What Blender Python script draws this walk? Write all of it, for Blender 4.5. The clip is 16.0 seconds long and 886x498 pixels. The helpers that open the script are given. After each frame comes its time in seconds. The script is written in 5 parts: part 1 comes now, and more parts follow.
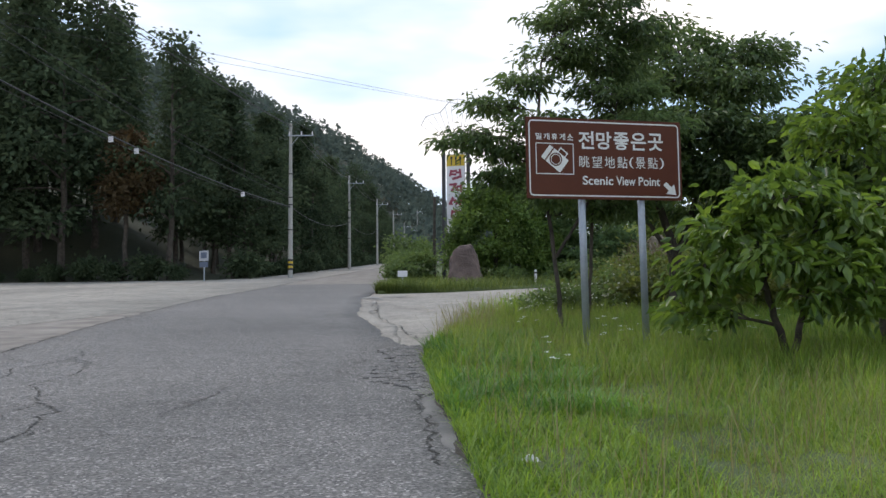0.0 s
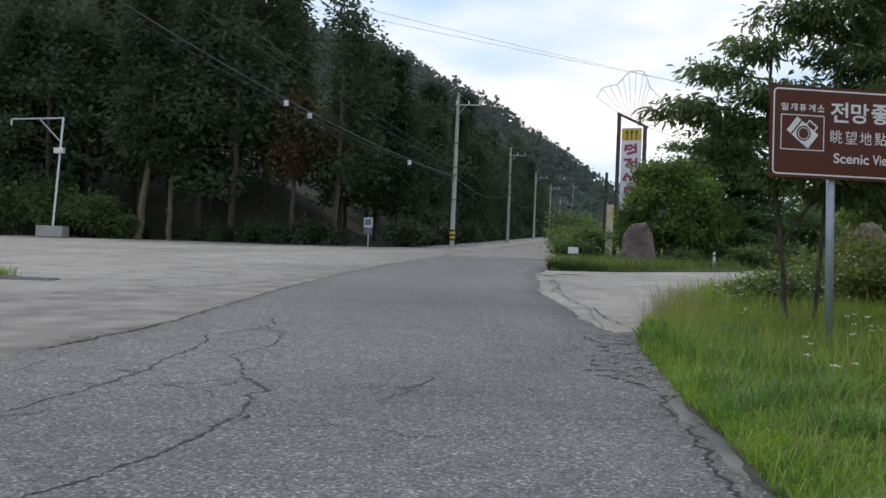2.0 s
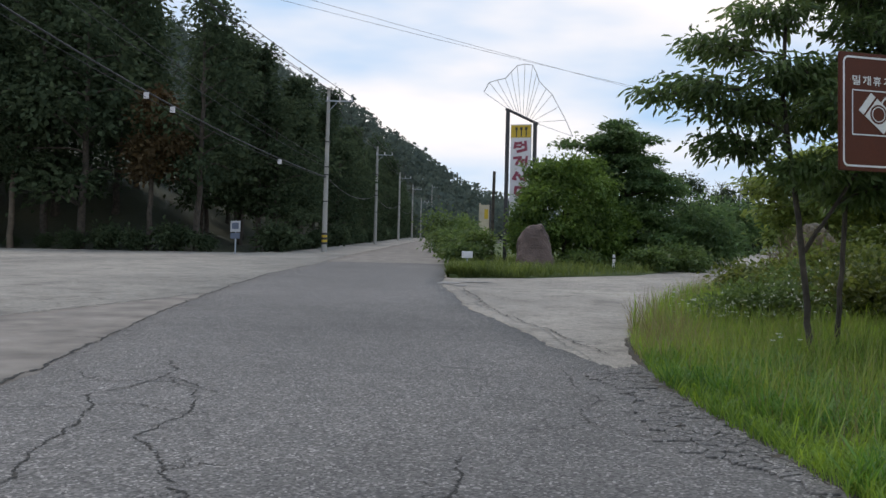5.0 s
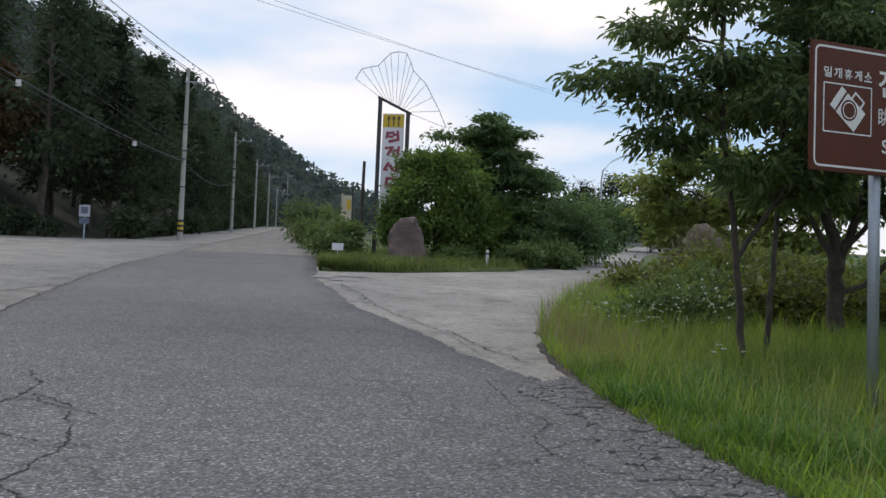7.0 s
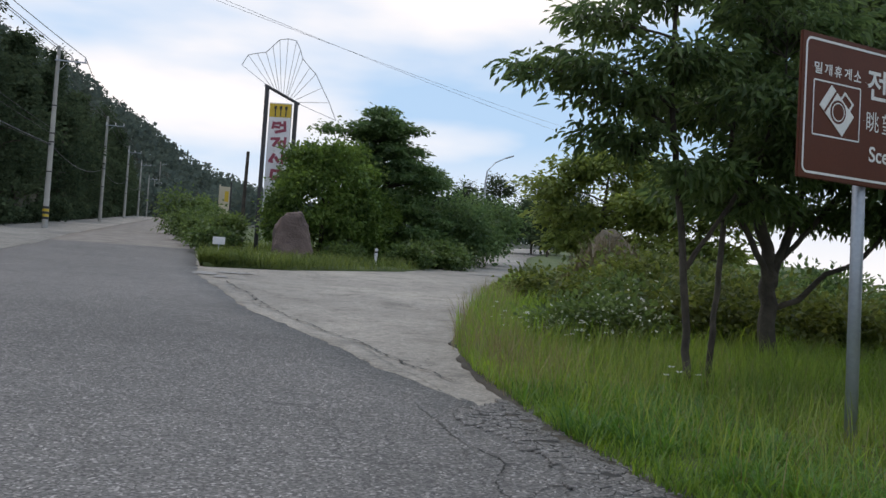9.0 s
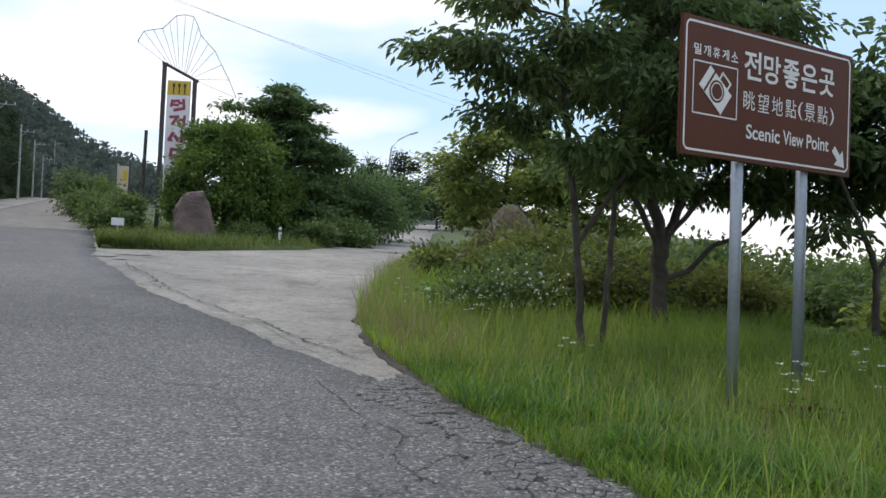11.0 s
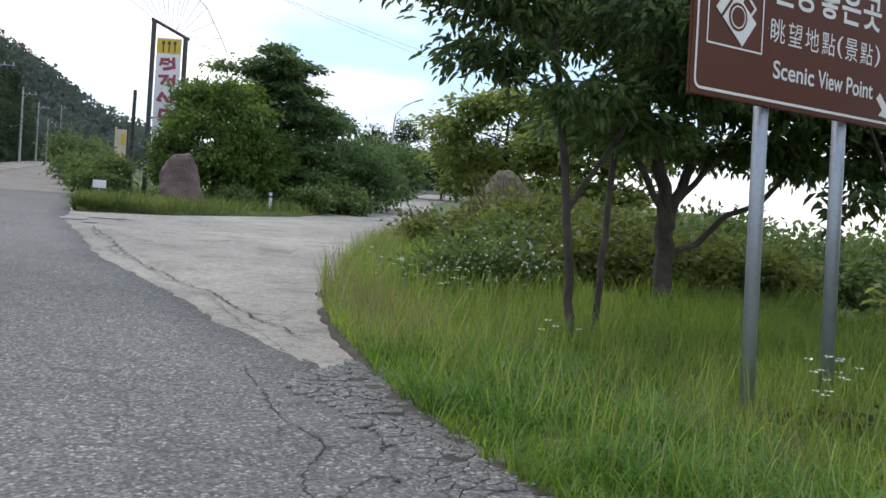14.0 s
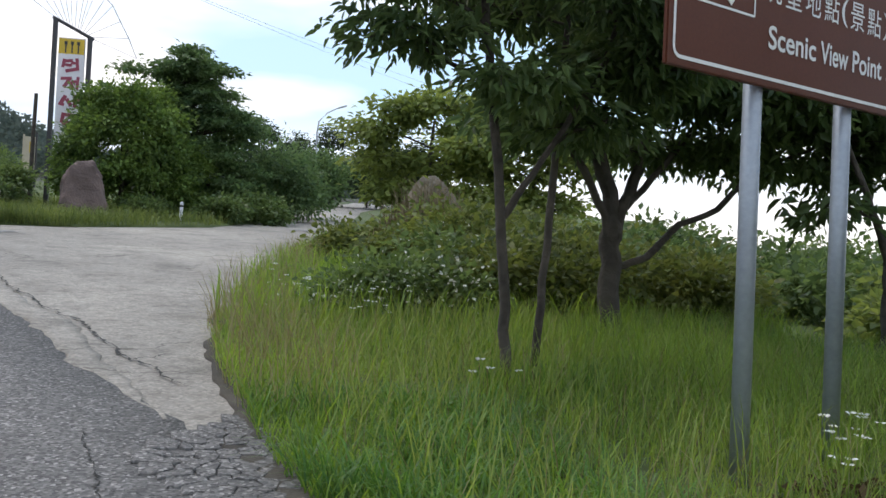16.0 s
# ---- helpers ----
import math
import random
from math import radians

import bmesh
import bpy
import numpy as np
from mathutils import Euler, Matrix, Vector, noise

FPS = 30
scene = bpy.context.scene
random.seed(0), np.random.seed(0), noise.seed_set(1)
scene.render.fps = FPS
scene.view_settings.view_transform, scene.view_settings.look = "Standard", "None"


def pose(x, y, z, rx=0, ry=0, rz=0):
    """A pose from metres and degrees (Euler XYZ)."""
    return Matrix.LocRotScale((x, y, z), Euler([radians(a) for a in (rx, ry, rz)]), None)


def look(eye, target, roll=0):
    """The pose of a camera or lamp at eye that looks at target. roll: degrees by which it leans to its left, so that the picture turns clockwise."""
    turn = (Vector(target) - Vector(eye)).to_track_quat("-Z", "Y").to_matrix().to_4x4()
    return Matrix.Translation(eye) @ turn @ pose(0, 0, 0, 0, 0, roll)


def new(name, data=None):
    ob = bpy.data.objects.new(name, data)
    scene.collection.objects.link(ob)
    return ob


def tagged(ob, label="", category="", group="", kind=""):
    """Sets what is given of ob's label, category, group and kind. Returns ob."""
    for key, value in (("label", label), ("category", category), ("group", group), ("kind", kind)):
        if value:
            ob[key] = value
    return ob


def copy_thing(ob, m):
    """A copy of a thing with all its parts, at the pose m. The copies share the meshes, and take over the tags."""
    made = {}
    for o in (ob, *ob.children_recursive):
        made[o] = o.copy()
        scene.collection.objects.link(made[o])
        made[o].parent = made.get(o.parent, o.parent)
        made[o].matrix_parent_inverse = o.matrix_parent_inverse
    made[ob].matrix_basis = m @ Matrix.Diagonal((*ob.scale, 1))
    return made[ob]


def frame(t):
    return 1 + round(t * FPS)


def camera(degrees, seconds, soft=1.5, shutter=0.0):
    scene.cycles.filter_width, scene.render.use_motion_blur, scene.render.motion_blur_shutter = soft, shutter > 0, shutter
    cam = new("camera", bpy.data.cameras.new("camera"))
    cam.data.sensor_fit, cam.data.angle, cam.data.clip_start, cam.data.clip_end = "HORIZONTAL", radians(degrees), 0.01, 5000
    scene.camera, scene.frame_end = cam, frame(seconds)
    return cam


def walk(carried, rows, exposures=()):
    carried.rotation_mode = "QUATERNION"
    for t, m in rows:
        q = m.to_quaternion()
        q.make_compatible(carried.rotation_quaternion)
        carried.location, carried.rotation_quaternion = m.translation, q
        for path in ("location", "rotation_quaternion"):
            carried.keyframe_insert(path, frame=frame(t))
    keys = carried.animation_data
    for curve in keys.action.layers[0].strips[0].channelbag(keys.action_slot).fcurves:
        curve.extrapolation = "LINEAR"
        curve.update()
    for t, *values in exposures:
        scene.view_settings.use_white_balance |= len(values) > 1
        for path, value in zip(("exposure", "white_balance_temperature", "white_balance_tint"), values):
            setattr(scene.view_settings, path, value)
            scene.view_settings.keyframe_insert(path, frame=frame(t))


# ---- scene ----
cam = camera(46.4, 16.0)
PATH = [
    (0, (1.377, 0.613, 1.421), (1.118, 2.596, 1.431), -0.9),
    (0.5, (1.145, 0.878, 1.404), (0.826, 2.853, 1.413), -0.4),
    (1, (0.929, 1.158, 1.392), (0.502, 3.112, 1.370), -0.0),
    (1.5, (0.695, 1.332, 1.405), (0.125, 3.249, 1.362), 0.6),
    (2, (0.349, 1.624, 1.452), (-0.194, 3.549, 1.408), 1.6),
    (2.5, (-0.042, 2.148, 1.436), (-0.485, 4.098, 1.379), 3.2),
    (3, (-0.410, 2.518, 1.483), (-0.788, 4.481, 1.425), 3.4),
    (3.2, (-0.561, 2.685, 1.504), (-0.911, 4.652, 1.415), 3.4),
    (5.3, (-1.762, 4.813, 1.519), (-2.006, 6.798, 1.487), 0.3),
    (5.5, (-1.852, 4.954, 1.510), (-2.051, 6.943, 1.459), 0.5),
    (6, (-2.069, 5.258, 1.515), (-2.170, 7.255, 1.484), 1.3),
    (6.5, (-2.269, 5.516, 1.540), (-2.298, 7.516, 1.508), 1.8),
    (7, (-2.405, 5.843, 1.550), (-2.391, 7.842, 1.505), 2.4),
    (7.5, (-2.551, 6.184, 1.567), (-2.515, 8.183, 1.511), 3.2),
    (8, (-2.663, 6.508, 1.561), (-2.626, 8.507, 1.504), 3.5),
    (8.5, (-2.771, 6.854, 1.536), (-2.706, 8.852, 1.485), 3.8),
    (9, (-2.858, 7.19, 1.56), (-2.603, 9.174, 1.523), 4.2),
    (9.2, (-2.825, 7.242, 1.545), (-2.518, 9.218, 1.512), 4.4),
    (11.3, (-2.801, 6.999, 1.586), (-2.350, 8.945, 1.494), 3.2),
    (11.5, (-2.750, 7.002, 1.585), (-2.285, 8.945, 1.475), 3.1),
    (12, (-2.644, 7.116, 1.579), (-2.149, 9.048, 1.437), 3.1),
    (12.5, (-2.458, 7.298, 1.536), (-1.959, 9.228, 1.382), 3.4),
    (13, (-2.306, 7.598, 1.514), (-1.819, 9.532, 1.361), 3.7),
    (13.5, (-2.168, 8.077, 1.502), (-1.711, 10.019, 1.357), 3.8),
    (14, (-2.072, 8.523, 1.481), (-1.650, 10.473, 1.354), 4.3),
    (14.5, (-1.930, 8.901, 1.482), (-1.541, 10.860, 1.365), 4.5),
    (15, (-1.890, 9.433, 1.487), (-1.589, 11.408, 1.391), 4.1),
    (15.5, (-1.776, 9.881, 1.475), (-1.306, 11.824, 1.395), 3.9),
    (16, (-1.567, 10.172, 1.467), (-1.011, 12.090, 1.366), 4.0),
]
RISE = 3.66   # degrees by which the road climbs
walk(cam, [(t, pose(0, 0, 0, RISE) @ look(eye, target, roll)) for t, eye, target, roll in PATH], exposures=[(t, v, 6750, 15) for t, v in ((0.0, 0.33), (1.0, 0.36), (1.5, 0.33), (2.0, 0.15), (3.0, 0.33), (5.5, -0.04), (6.5, -0.02), (7.5, -0.02), (8.5, -0.12), (9.0, -0.01), (11.5, 0.38), (12.5, 0.53), (14.0, 0.55), (15.0, 0.48), (15.5, 0.38), (16.0, 0.47))])

# ---- world and sun ----
world = bpy.data.worlds.new("World")
scene.world = world
world.use_nodes = True
wn, wl = world.node_tree.nodes, world.node_tree.links
wn.clear()
w_out = wn.new("ShaderNodeOutputWorld")
w_bg = wn.new("ShaderNodeBackground")
w_bg.inputs["Strength"].default_value = 0.1
w_sky = wn.new("ShaderNodeTexSky")
w_sky.sky_type = "NISHITA"
w_sky.sun_disc = False
w_sky.sun_elevation = radians(62)
w_sky.sun_rotation = radians(-42)
w_sky.air_density, w_sky.dust_density, w_sky.ozone_density = 1.0, 0.6, 1.5
w_tc = wn.new("ShaderNodeTexCoord")
w_map = wn.new("ShaderNodeMapping")
w_map.inputs["Scale"].default_value = (1.0, 1.0, 3.2)
w_map.inputs["Location"].default_value = (0.35, 0.1, 0.3)
w_noise = wn.new("ShaderNodeTexNoise")
w_noise.inputs["Scale"].default_value = 2.1
w_noise.inputs["Detail"].default_value = 5.0
w_noise.inputs["Roughness"].default_value = 0.45
w_ramp = wn.new("ShaderNodeValToRGB")
w_ramp.color_ramp.elements[0].position, w_ramp.color_ramp.elements[1].position = 0.47, 0.62
w_mix = wn.new("ShaderNodeMix")
w_mix.data_type = "RGBA"
w_mix.inputs[7].default_value = (10.5, 10.45, 10.4, 1)
wl.new(w_tc.outputs["Generated"], w_map.inputs["Vector"])
wl.new(w_map.outputs["Vector"], w_noise.inputs["Vector"])
wl.new(w_noise.outputs["Fac"], w_ramp.inputs["Fac"])
w_sep = wn.new("ShaderNodeSeparateXYZ")
w_low = wn.new("ShaderNodeMapRange")
w_low.inputs["From Min"].default_value, w_low.inputs["From Max"].default_value = 0.04, 0.15
w_low.inputs["To Min"].default_value, w_low.inputs["To Max"].default_value = 0.9, 0.0
w_max = wn.new("ShaderNodeMath")
w_max.operation = "MAXIMUM"
wl.new(w_tc.outputs["Generated"], w_sep.inputs["Vector"])
wl.new(w_sep.outputs["Z"], w_low.inputs["Value"])
wl.new(w_ramp.outputs["Color"], w_max.inputs[0])
wl.new(w_low.outputs["Result"], w_max.inputs[1])
wl.new(w_max.outputs[0], w_mix.inputs[0])
w_lift = wn.new("ShaderNodeMix")
w_lift.data_type = "RGBA"
w_lift.inputs[0].default_value = 0.7
w_lift.inputs[7].default_value = (5.3, 8.0, 11.0, 1)
wl.new(w_sky.outputs["Color"], w_lift.inputs[6])
wl.new(w_lift.outputs[2], w_mix.inputs[6])
wl.new(w_mix.outputs[2], w_bg.inputs["Color"])
wl.new(w_bg.outputs["Background"], w_out.inputs["Surface"])

sun = new("sun", bpy.data.lights.new("sun", "SUN"))
sun.data.energy, sun.data.angle, sun.data.color = 1.1, radians(14), (1.0, 0.95, 0.88)
sun.matrix_world = look((-22, 24, 61), (0, 0, 0))


# ---- materials ----
def nodes_of(name):
    m = bpy.data.materials.new(name)
    m.use_nodes = True
    nt = m.node_tree
    return m, nt, nt.nodes["Principled BSDF"]


def tex(nt, kind, scale, detail=4.0, vector=None, **kw):
    n = nt.nodes.new("ShaderNodeTex" + kind)
    if "Scale" in n.inputs:
        n.inputs["Scale"].default_value = scale
    if "Detail" in n.inputs:
        n.inputs["Detail"].default_value = detail
    if vector is not None:
        nt.links.new(vector, n.inputs["Vector"])
    return n


def ramp(nt, fac, stops):
    r = nt.nodes.new("ShaderNodeValToRGB")
    el = r.color_ramp.elements
    while len(el) < len(stops):
        el.new(0.5)
    for e, (p, c) in zip(el, stops):
        e.position = p
        e.color = (c, c, c, 1) if isinstance(c, (int, float)) else (*c, 1)
    nt.links.new(fac, r.inputs["Fac"])
    return r.outputs["Color"]


def blend(nt, fac, a, b, mode="MIX"):
    n = nt.nodes.new("ShaderNodeMix")
    n.data_type = "RGBA"
    n.blend_type = mode
    for i, v in ((0, fac), (6, a), (7, b)):
        if isinstance(v, (int, float)):
            n.inputs[i].default_value = v if i == 0 else (v, v, v, 1)
        elif isinstance(v, tuple):
            n.inputs[i].default_value = (*v, 1)
        else:
            nt.links.new(v, n.inputs[i])
    return n.outputs[2]


def bump(nt, height, strength, distance, target):
    b = nt.nodes.new("ShaderNodeBump")
    b.inputs["Strength"].default_value, b.inputs["Distance"].default_value = strength, distance
    nt.links.new(height, b.inputs["Height"])
    nt.links.new(b.outputs["Normal"], target.inputs["Normal"])


def place_vec(nt):
    return nt.nodes.new("ShaderNodeNewGeometry").outputs["Position"]


def surface(name, low, high, scale, rough=0.8, metal=0.0, grain=40.0, relief=0.3, depth=0.004):
    """A plain surface with a large and a fine variation and a fine relief."""
    m, nt, p = nodes_of(name)
    v = place_vec(nt)
    big = tex(nt, "Noise", scale, 5, v).outputs["Fac"]
    fine = tex(nt, "Noise", grain, 3, v).outputs["Fac"]
    c = ramp(nt, big, [(0.3, low), (0.7, high)])
    c = blend(nt, 0.35, c, ramp(nt, fine, [(0.3, 0.6), (0.7, 1.0)]), "MULTIPLY")
    nt.links.new(c, p.inputs["Base Color"])
    p.inputs["Roughness"].default_value, p.inputs["Metallic"].default_value = rough, metal
    bump(nt, fine, relief, depth, p)
    return m


def leafy(name, dark, light, translucent=0.35, rough=0.5, gloss=0.3, patch=0.6):
    """Leaf or grass: colour by island and by patches, part of the light shining through."""
    m, nt, p = nodes_of(name)
    g = nt.nodes.new("ShaderNodeNewGeometry")
    n = tex(nt, "Noise", patch, 3, g.outputs["Position"]).outputs["Fac"]
    a = nt.nodes.new("ShaderNodeMath")
    a.operation = "MULTIPLY_ADD"
    a.inputs[1].default_value = 0.55
    nt.links.new(g.outputs["Random Per Island"], a.inputs[0])
    s = nt.nodes.new("ShaderNodeMath")
    s.operation = "MULTIPLY_ADD"
    s.inputs[1].default_value, s.inputs[2].default_value = 1.3, -0.43
    nt.links.new(n, s.inputs[0])
    nt.links.new(s.outputs[0], a.inputs[2])
    c = ramp(nt, a.outputs[0], [(0.1, dark), (0.9, light)])
    nt.links.new(c, p.inputs["Base Color"])
    p.inputs["Roughness"].default_value = rough
    p.inputs["Specular IOR Level"].default_value = gloss
    tr = nt.nodes.new("ShaderNodeBsdfTranslucent")
    hs = nt.nodes.new("ShaderNodeHueSaturation")
    hs.inputs["Hue"].default_value, hs.inputs["Saturation"].default_value, hs.inputs["Value"].default_value = 0.485, 1.1, 1.5
    nt.links.new(c, hs.inputs["Color"])
    nt.links.new(hs.outputs["Color"], tr.inputs["Color"])
    mx = nt.nodes.new("ShaderNodeMixShader")
    mx.inputs[0].default_value = translucent
    nt.links.new(p.outputs[0], mx.inputs[1])
    nt.links.new(tr.outputs[0], mx.inputs[2])
    nt.links.new(mx.outputs[0], nt.nodes["Material Output"].inputs["Surface"])
    return m


def asphalt_material():
    m, nt, p = nodes_of("asphalt")
    v = place_vec(nt)
    big = tex(nt, "Noise", 0.22, 5, v).outputs["Fac"]
    mid = tex(nt, "Noise", 2.5, 5, v).outputs["Fac"]
    stone = tex(nt, "Voronoi", 52.0, 0, v)
    fine = tex(nt, "Noise", 190.0, 2, v).outputs["Fac"]
    c = ramp(nt, big, [(0.32, (0.112, 0.106, 0.1)), (0.68, (0.171, 0.161, 0.151))])
    c = blend(nt, 0.5, c, ramp(nt, mid, [(0.3, 0.72), (0.7, 1.1)]), "MULTIPLY")
    c = blend(nt, 0.9, c, ramp(nt, stone.outputs["Color"], [(0.15, 0.32), (0.5, 0.82), (0.75, 1.2), (0.92, 2.7)]), "MULTIPLY")
    # fine crazing of the old surface
    warp = tex(nt, "Noise", 1.6, 4, v).outputs["Color"]
    wv = nt.nodes.new("ShaderNodeVectorMath")
    wv.operation = "MULTIPLY_ADD"
    wv.inputs[1].default_value = (0.9, 0.9, 0)
    nt.links.new(warp, wv.inputs[0])
    nt.links.new(v, wv.inputs[2])
    cell = nt.nodes.new("ShaderNodeTexVoronoi")
    cell.feature = "DISTANCE_TO_EDGE"
    cell.inputs["Scale"].default_value = 0.75
    nt.links.new(wv.outputs[0], cell.inputs["Vector"])
    line = ramp(nt, cell.outputs["Distance"], [(0.0, 1.0), (0.012, 0.0)])
    some = ramp(nt, tex(nt, "Noise", 0.5, 3, v).outputs["Fac"], [(0.48, 0.0), (0.62, 0.8)])
    f = nt.nodes.new("ShaderNodeMath")
    f.operation = "MULTIPLY"
    nt.links.new(line, f.inputs[0])
    nt.links.new(some, f.inputs[1])
    c = blend(nt, f.outputs[0], c, (0.03, 0.029, 0.028))
    nt.links.new(c, p.inputs["Base Color"])
    p.inputs["Roughness"].default_value = 0.85
    h = blend(nt, 0.5, stone.outputs["Distance"], fine)
    bump(nt, h, 0.6, 0.008, p)
    return m


def concrete_material():
    m, nt, p = nodes_of("worn_concrete")
    v = place_vec(nt)
    big = tex(nt, "Noise", 0.16, 6, v).outputs["Fac"]
    mid = tex(nt, "Noise", 1.3, 8, v).outputs["Fac"]
    spot = tex(nt, "Noise", 7.0, 6, v).outputs["Fac"]
    grit = tex(nt, "Voronoi", 42.0, 0, v)
    fine = tex(nt, "Noise", 80.0, 4, v).outputs["Fac"]
    c = ramp(nt, big, [(0.3, (0.225, 0.205, 0.178)), (0.7, (0.37, 0.336, 0.288))])
    c = blend(nt, 0.6, c, ramp(nt, mid, [(0.3, 0.42), (0.46, 0.9), (0.72, 1.1)]), "MULTIPLY")
    c = blend(nt, 0.5, c, ramp(nt, spot, [(0.34, 0.5), (0.5, 1.0), (0.7, 1.12)]), "MULTIPLY")
    c = blend(nt, 0.6, c, ramp(nt, grit.outputs["Color"], [(0.15, 0.6), (0.6, 1.0), (0.9, 1.5)]), "MULTIPLY")
    warp = tex(nt, "Noise", 1.2, 5, v).outputs["Color"]
    wv = nt.nodes.new("ShaderNodeVectorMath")
    wv.operation = "MULTIPLY_ADD"
    wv.inputs[1].default_value = (1.4, 1.4, 0)
    nt.links.new(warp, wv.inputs[0])
    nt.links.new(v, wv.inputs[2])
    cell = nt.nodes.new("ShaderNodeTexVoronoi")
    cell.feature = "DISTANCE_TO_EDGE"
    cell.inputs["Scale"].default_value = 0.55
    nt.links.new(wv.outputs[0], cell.inputs["Vector"])
    line = ramp(nt, cell.outputs["Distance"], [(0.0, 1.0), (0.014, 0.0)])
    some = ramp(nt, tex(nt, "Noise", 0.35, 3, v).outputs["Fac"], [(0.45, 0.0), (0.6, 0.8)])
    f = nt.nodes.new("ShaderNodeMath")
    f.operation = "MULTIPLY"
    nt.links.new(line, f.inputs[0])
    nt.links.new(some, f.inputs[1])
    c = blend(nt, f.outputs[0], c, (0.07, 0.062, 0.05))
    nt.links.new(c, p.inputs["Base Color"])
    p.inputs["Roughness"].default_value = 0.9
    bump(nt, blend(nt, 0.5, grit.outputs["Distance"], fine), 0.5, 0.006, p)
    return m


def flat(name, color, rough=0.5, metal=0.0):
    return surface(name, tuple(0.88 * k for k in color), color, 3.0, rough, metal, 60.0, 0.1, 0.001)


ASPHALT = asphalt_material()
CONCRETE = concrete_material()
SOIL = surface("grassy_soil", (0.05, 0.075, 0.022), (0.11, 0.14, 0.045), 0.7, 0.95, 0, 30, 0.6, 0.02)
DIRT = surface("crumbly_dirt", (0.034, 0.029, 0.022), (0.09, 0.077, 0.058), 3.0, 0.95, 0, 45, 0.9, 0.012)
FOREST_FLOOR = surface("forest_floor", (0.02, 0.026, 0.012), (0.045, 0.05, 0.022), 0.15, 0.95, 0, 6, 0.6, 0.1)
WORN = surface("worn_gravelly_asphalt", (0.14, 0.122, 0.105), (0.285, 0.252, 0.218), 1.4, 0.9, 0, 45, 0.7, 0.008)
CRACK = surface("crack_filling", (0.025, 0.024, 0.022), (0.045, 0.042, 0.036), 4, 0.95)
CHUNK = surface("broken_asphalt", (0.10, 0.098, 0.095), (0.19, 0.18, 0.168), 2.0, 0.9, 0, 70, 0.6, 0.006)
PATCH = surface("mortar_patch", (0.22, 0.21, 0.20), (0.31, 0.30, 0.28), 2.0, 0.9, 0, 60, 0.4, 0.004)
GRASS = leafy("grass_blade", (0.060, 0.135, 0.024), (0.27, 0.39, 0.07), 0.45, 0.5, 0.25, 0.55)
GRASS_LUSH = leafy("lush_grass_blade", (0.045, 0.12, 0.024), (0.15, 0.29, 0.06), 0.42, 0.45, 0.35, 1.0)
GRASS_YELLOW = leafy("pale_grass_blade", (0.10, 0.15, 0.035), (0.28, 0.345, 0.09), 0.42, 0.55, 0.2, 0.7)
GRASS_DULL = leafy("dull_grass_blade", (0.05, 0.08, 0.022), (0.17, 0.215, 0.06), 0.4, 0.55, 0.2, 0.7)
DRY_GRASS = leafy("dry_grass_blade", (0.16, 0.14, 0.06), (0.30, 0.27, 0.13), 0.3, 0.6, 0.2, 0.6)
LEAF_NEAR = leafy("broad_leaf", (0.049, 0.085, 0.036), (0.14, 0.203, 0.074), 0.5, 0.45, 0.35)
LEAF_PERSIMMON = leafy("glossy_leaf", (0.05, 0.098, 0.022), (0.18, 0.275, 0.056), 0.48, 0.36, 0.5, 1.2)
LEAF_OLIVE = leafy("olive_leaf", (0.05, 0.075, 0.02), (0.165, 0.195, 0.055), 0.42, 0.5, 0.25, 1.2)
STRAW = leafy("straw_stem", (0.15, 0.12, 0.07), (0.30, 0.25, 0.15), 0.15, 0.8, 0.1, 1.0)
LEAF_LIGHT = leafy("light_leaf", (0.098, 0.14, 0.042), (0.245, 0.30, 0.085), 0.5, 0.5, 0.3)
LEAF_BUSH = leafy("bush_leaf", (0.052, 0.09, 0.034), (0.145, 0.21, 0.068), 0.42, 0.5, 0.3)
LEAF_VINE = leafy("vine_leaf", (0.062, 0.112, 0.034), (0.18, 0.275, 0.068), 0.45, 0.5, 0.3)
LEAF_PINE = leafy("needle_spray", (0.05, 0.092, 0.04), (0.135, 0.21, 0.078), 0.42, 0.55, 0.25)
LEAF_FOREST = leafy("forest_leaf", (0.036, 0.054, 0.033), (0.084, 0.115, 0.062), 0.32, 0.9, 0.03, 0.1)
# distance haze is mixed into this colour: paler and bluer than the near forest
LEAF_FAR_HAZED = leafy("hazed_far_leaf", (0.072, 0.094, 0.084), (0.118, 0.146, 0.122), 0.35, 0.95, 0.02, 0.05)
LEAF_BROWN = leafy("withered_leaf", (0.055, 0.04, 0.022), (0.12, 0.085, 0.04), 0.25, 0.7, 0.2, 0.4)
PETAL = leafy("white_petal", (0.62, 0.62, 0.56), (0.8, 0.8, 0.76), 0.2, 0.6, 0.2)
BARK = surface("bark", (0.038, 0.031, 0.024), (0.10, 0.083, 0.066), 5.0, 0.9, 0, 28, 0.9, 0.02)
BARK_PALE = surface("pale_brown_bark", (0.085, 0.067, 0.048), (0.155, 0.122, 0.09), 3.0, 0.9, 0, 25, 0.8, 0.02)
BARK_GREY = surface("grey_bark", (0.07, 0.065, 0.055), (0.14, 0.125, 0.105), 3.0, 0.9, 0, 25, 0.8, 0.02)
SIGN_BROWN = flat("brown_sign_film", (0.108, 0.030, 0.014), 0.5)
SIGN_BROWN.node_tree.nodes["Principled BSDF"].inputs["Specular IOR Level"].default_value = 0.22
SIGN_WHITE = flat("white_sign_film", (0.78, 0.77, 0.74), 0.45)
GALV = surface("galvanised_steel", (0.30, 0.33, 0.37), (0.42, 0.45, 0.49), 1.5, 0.5, 0.55, 30, 0.15, 0.001)
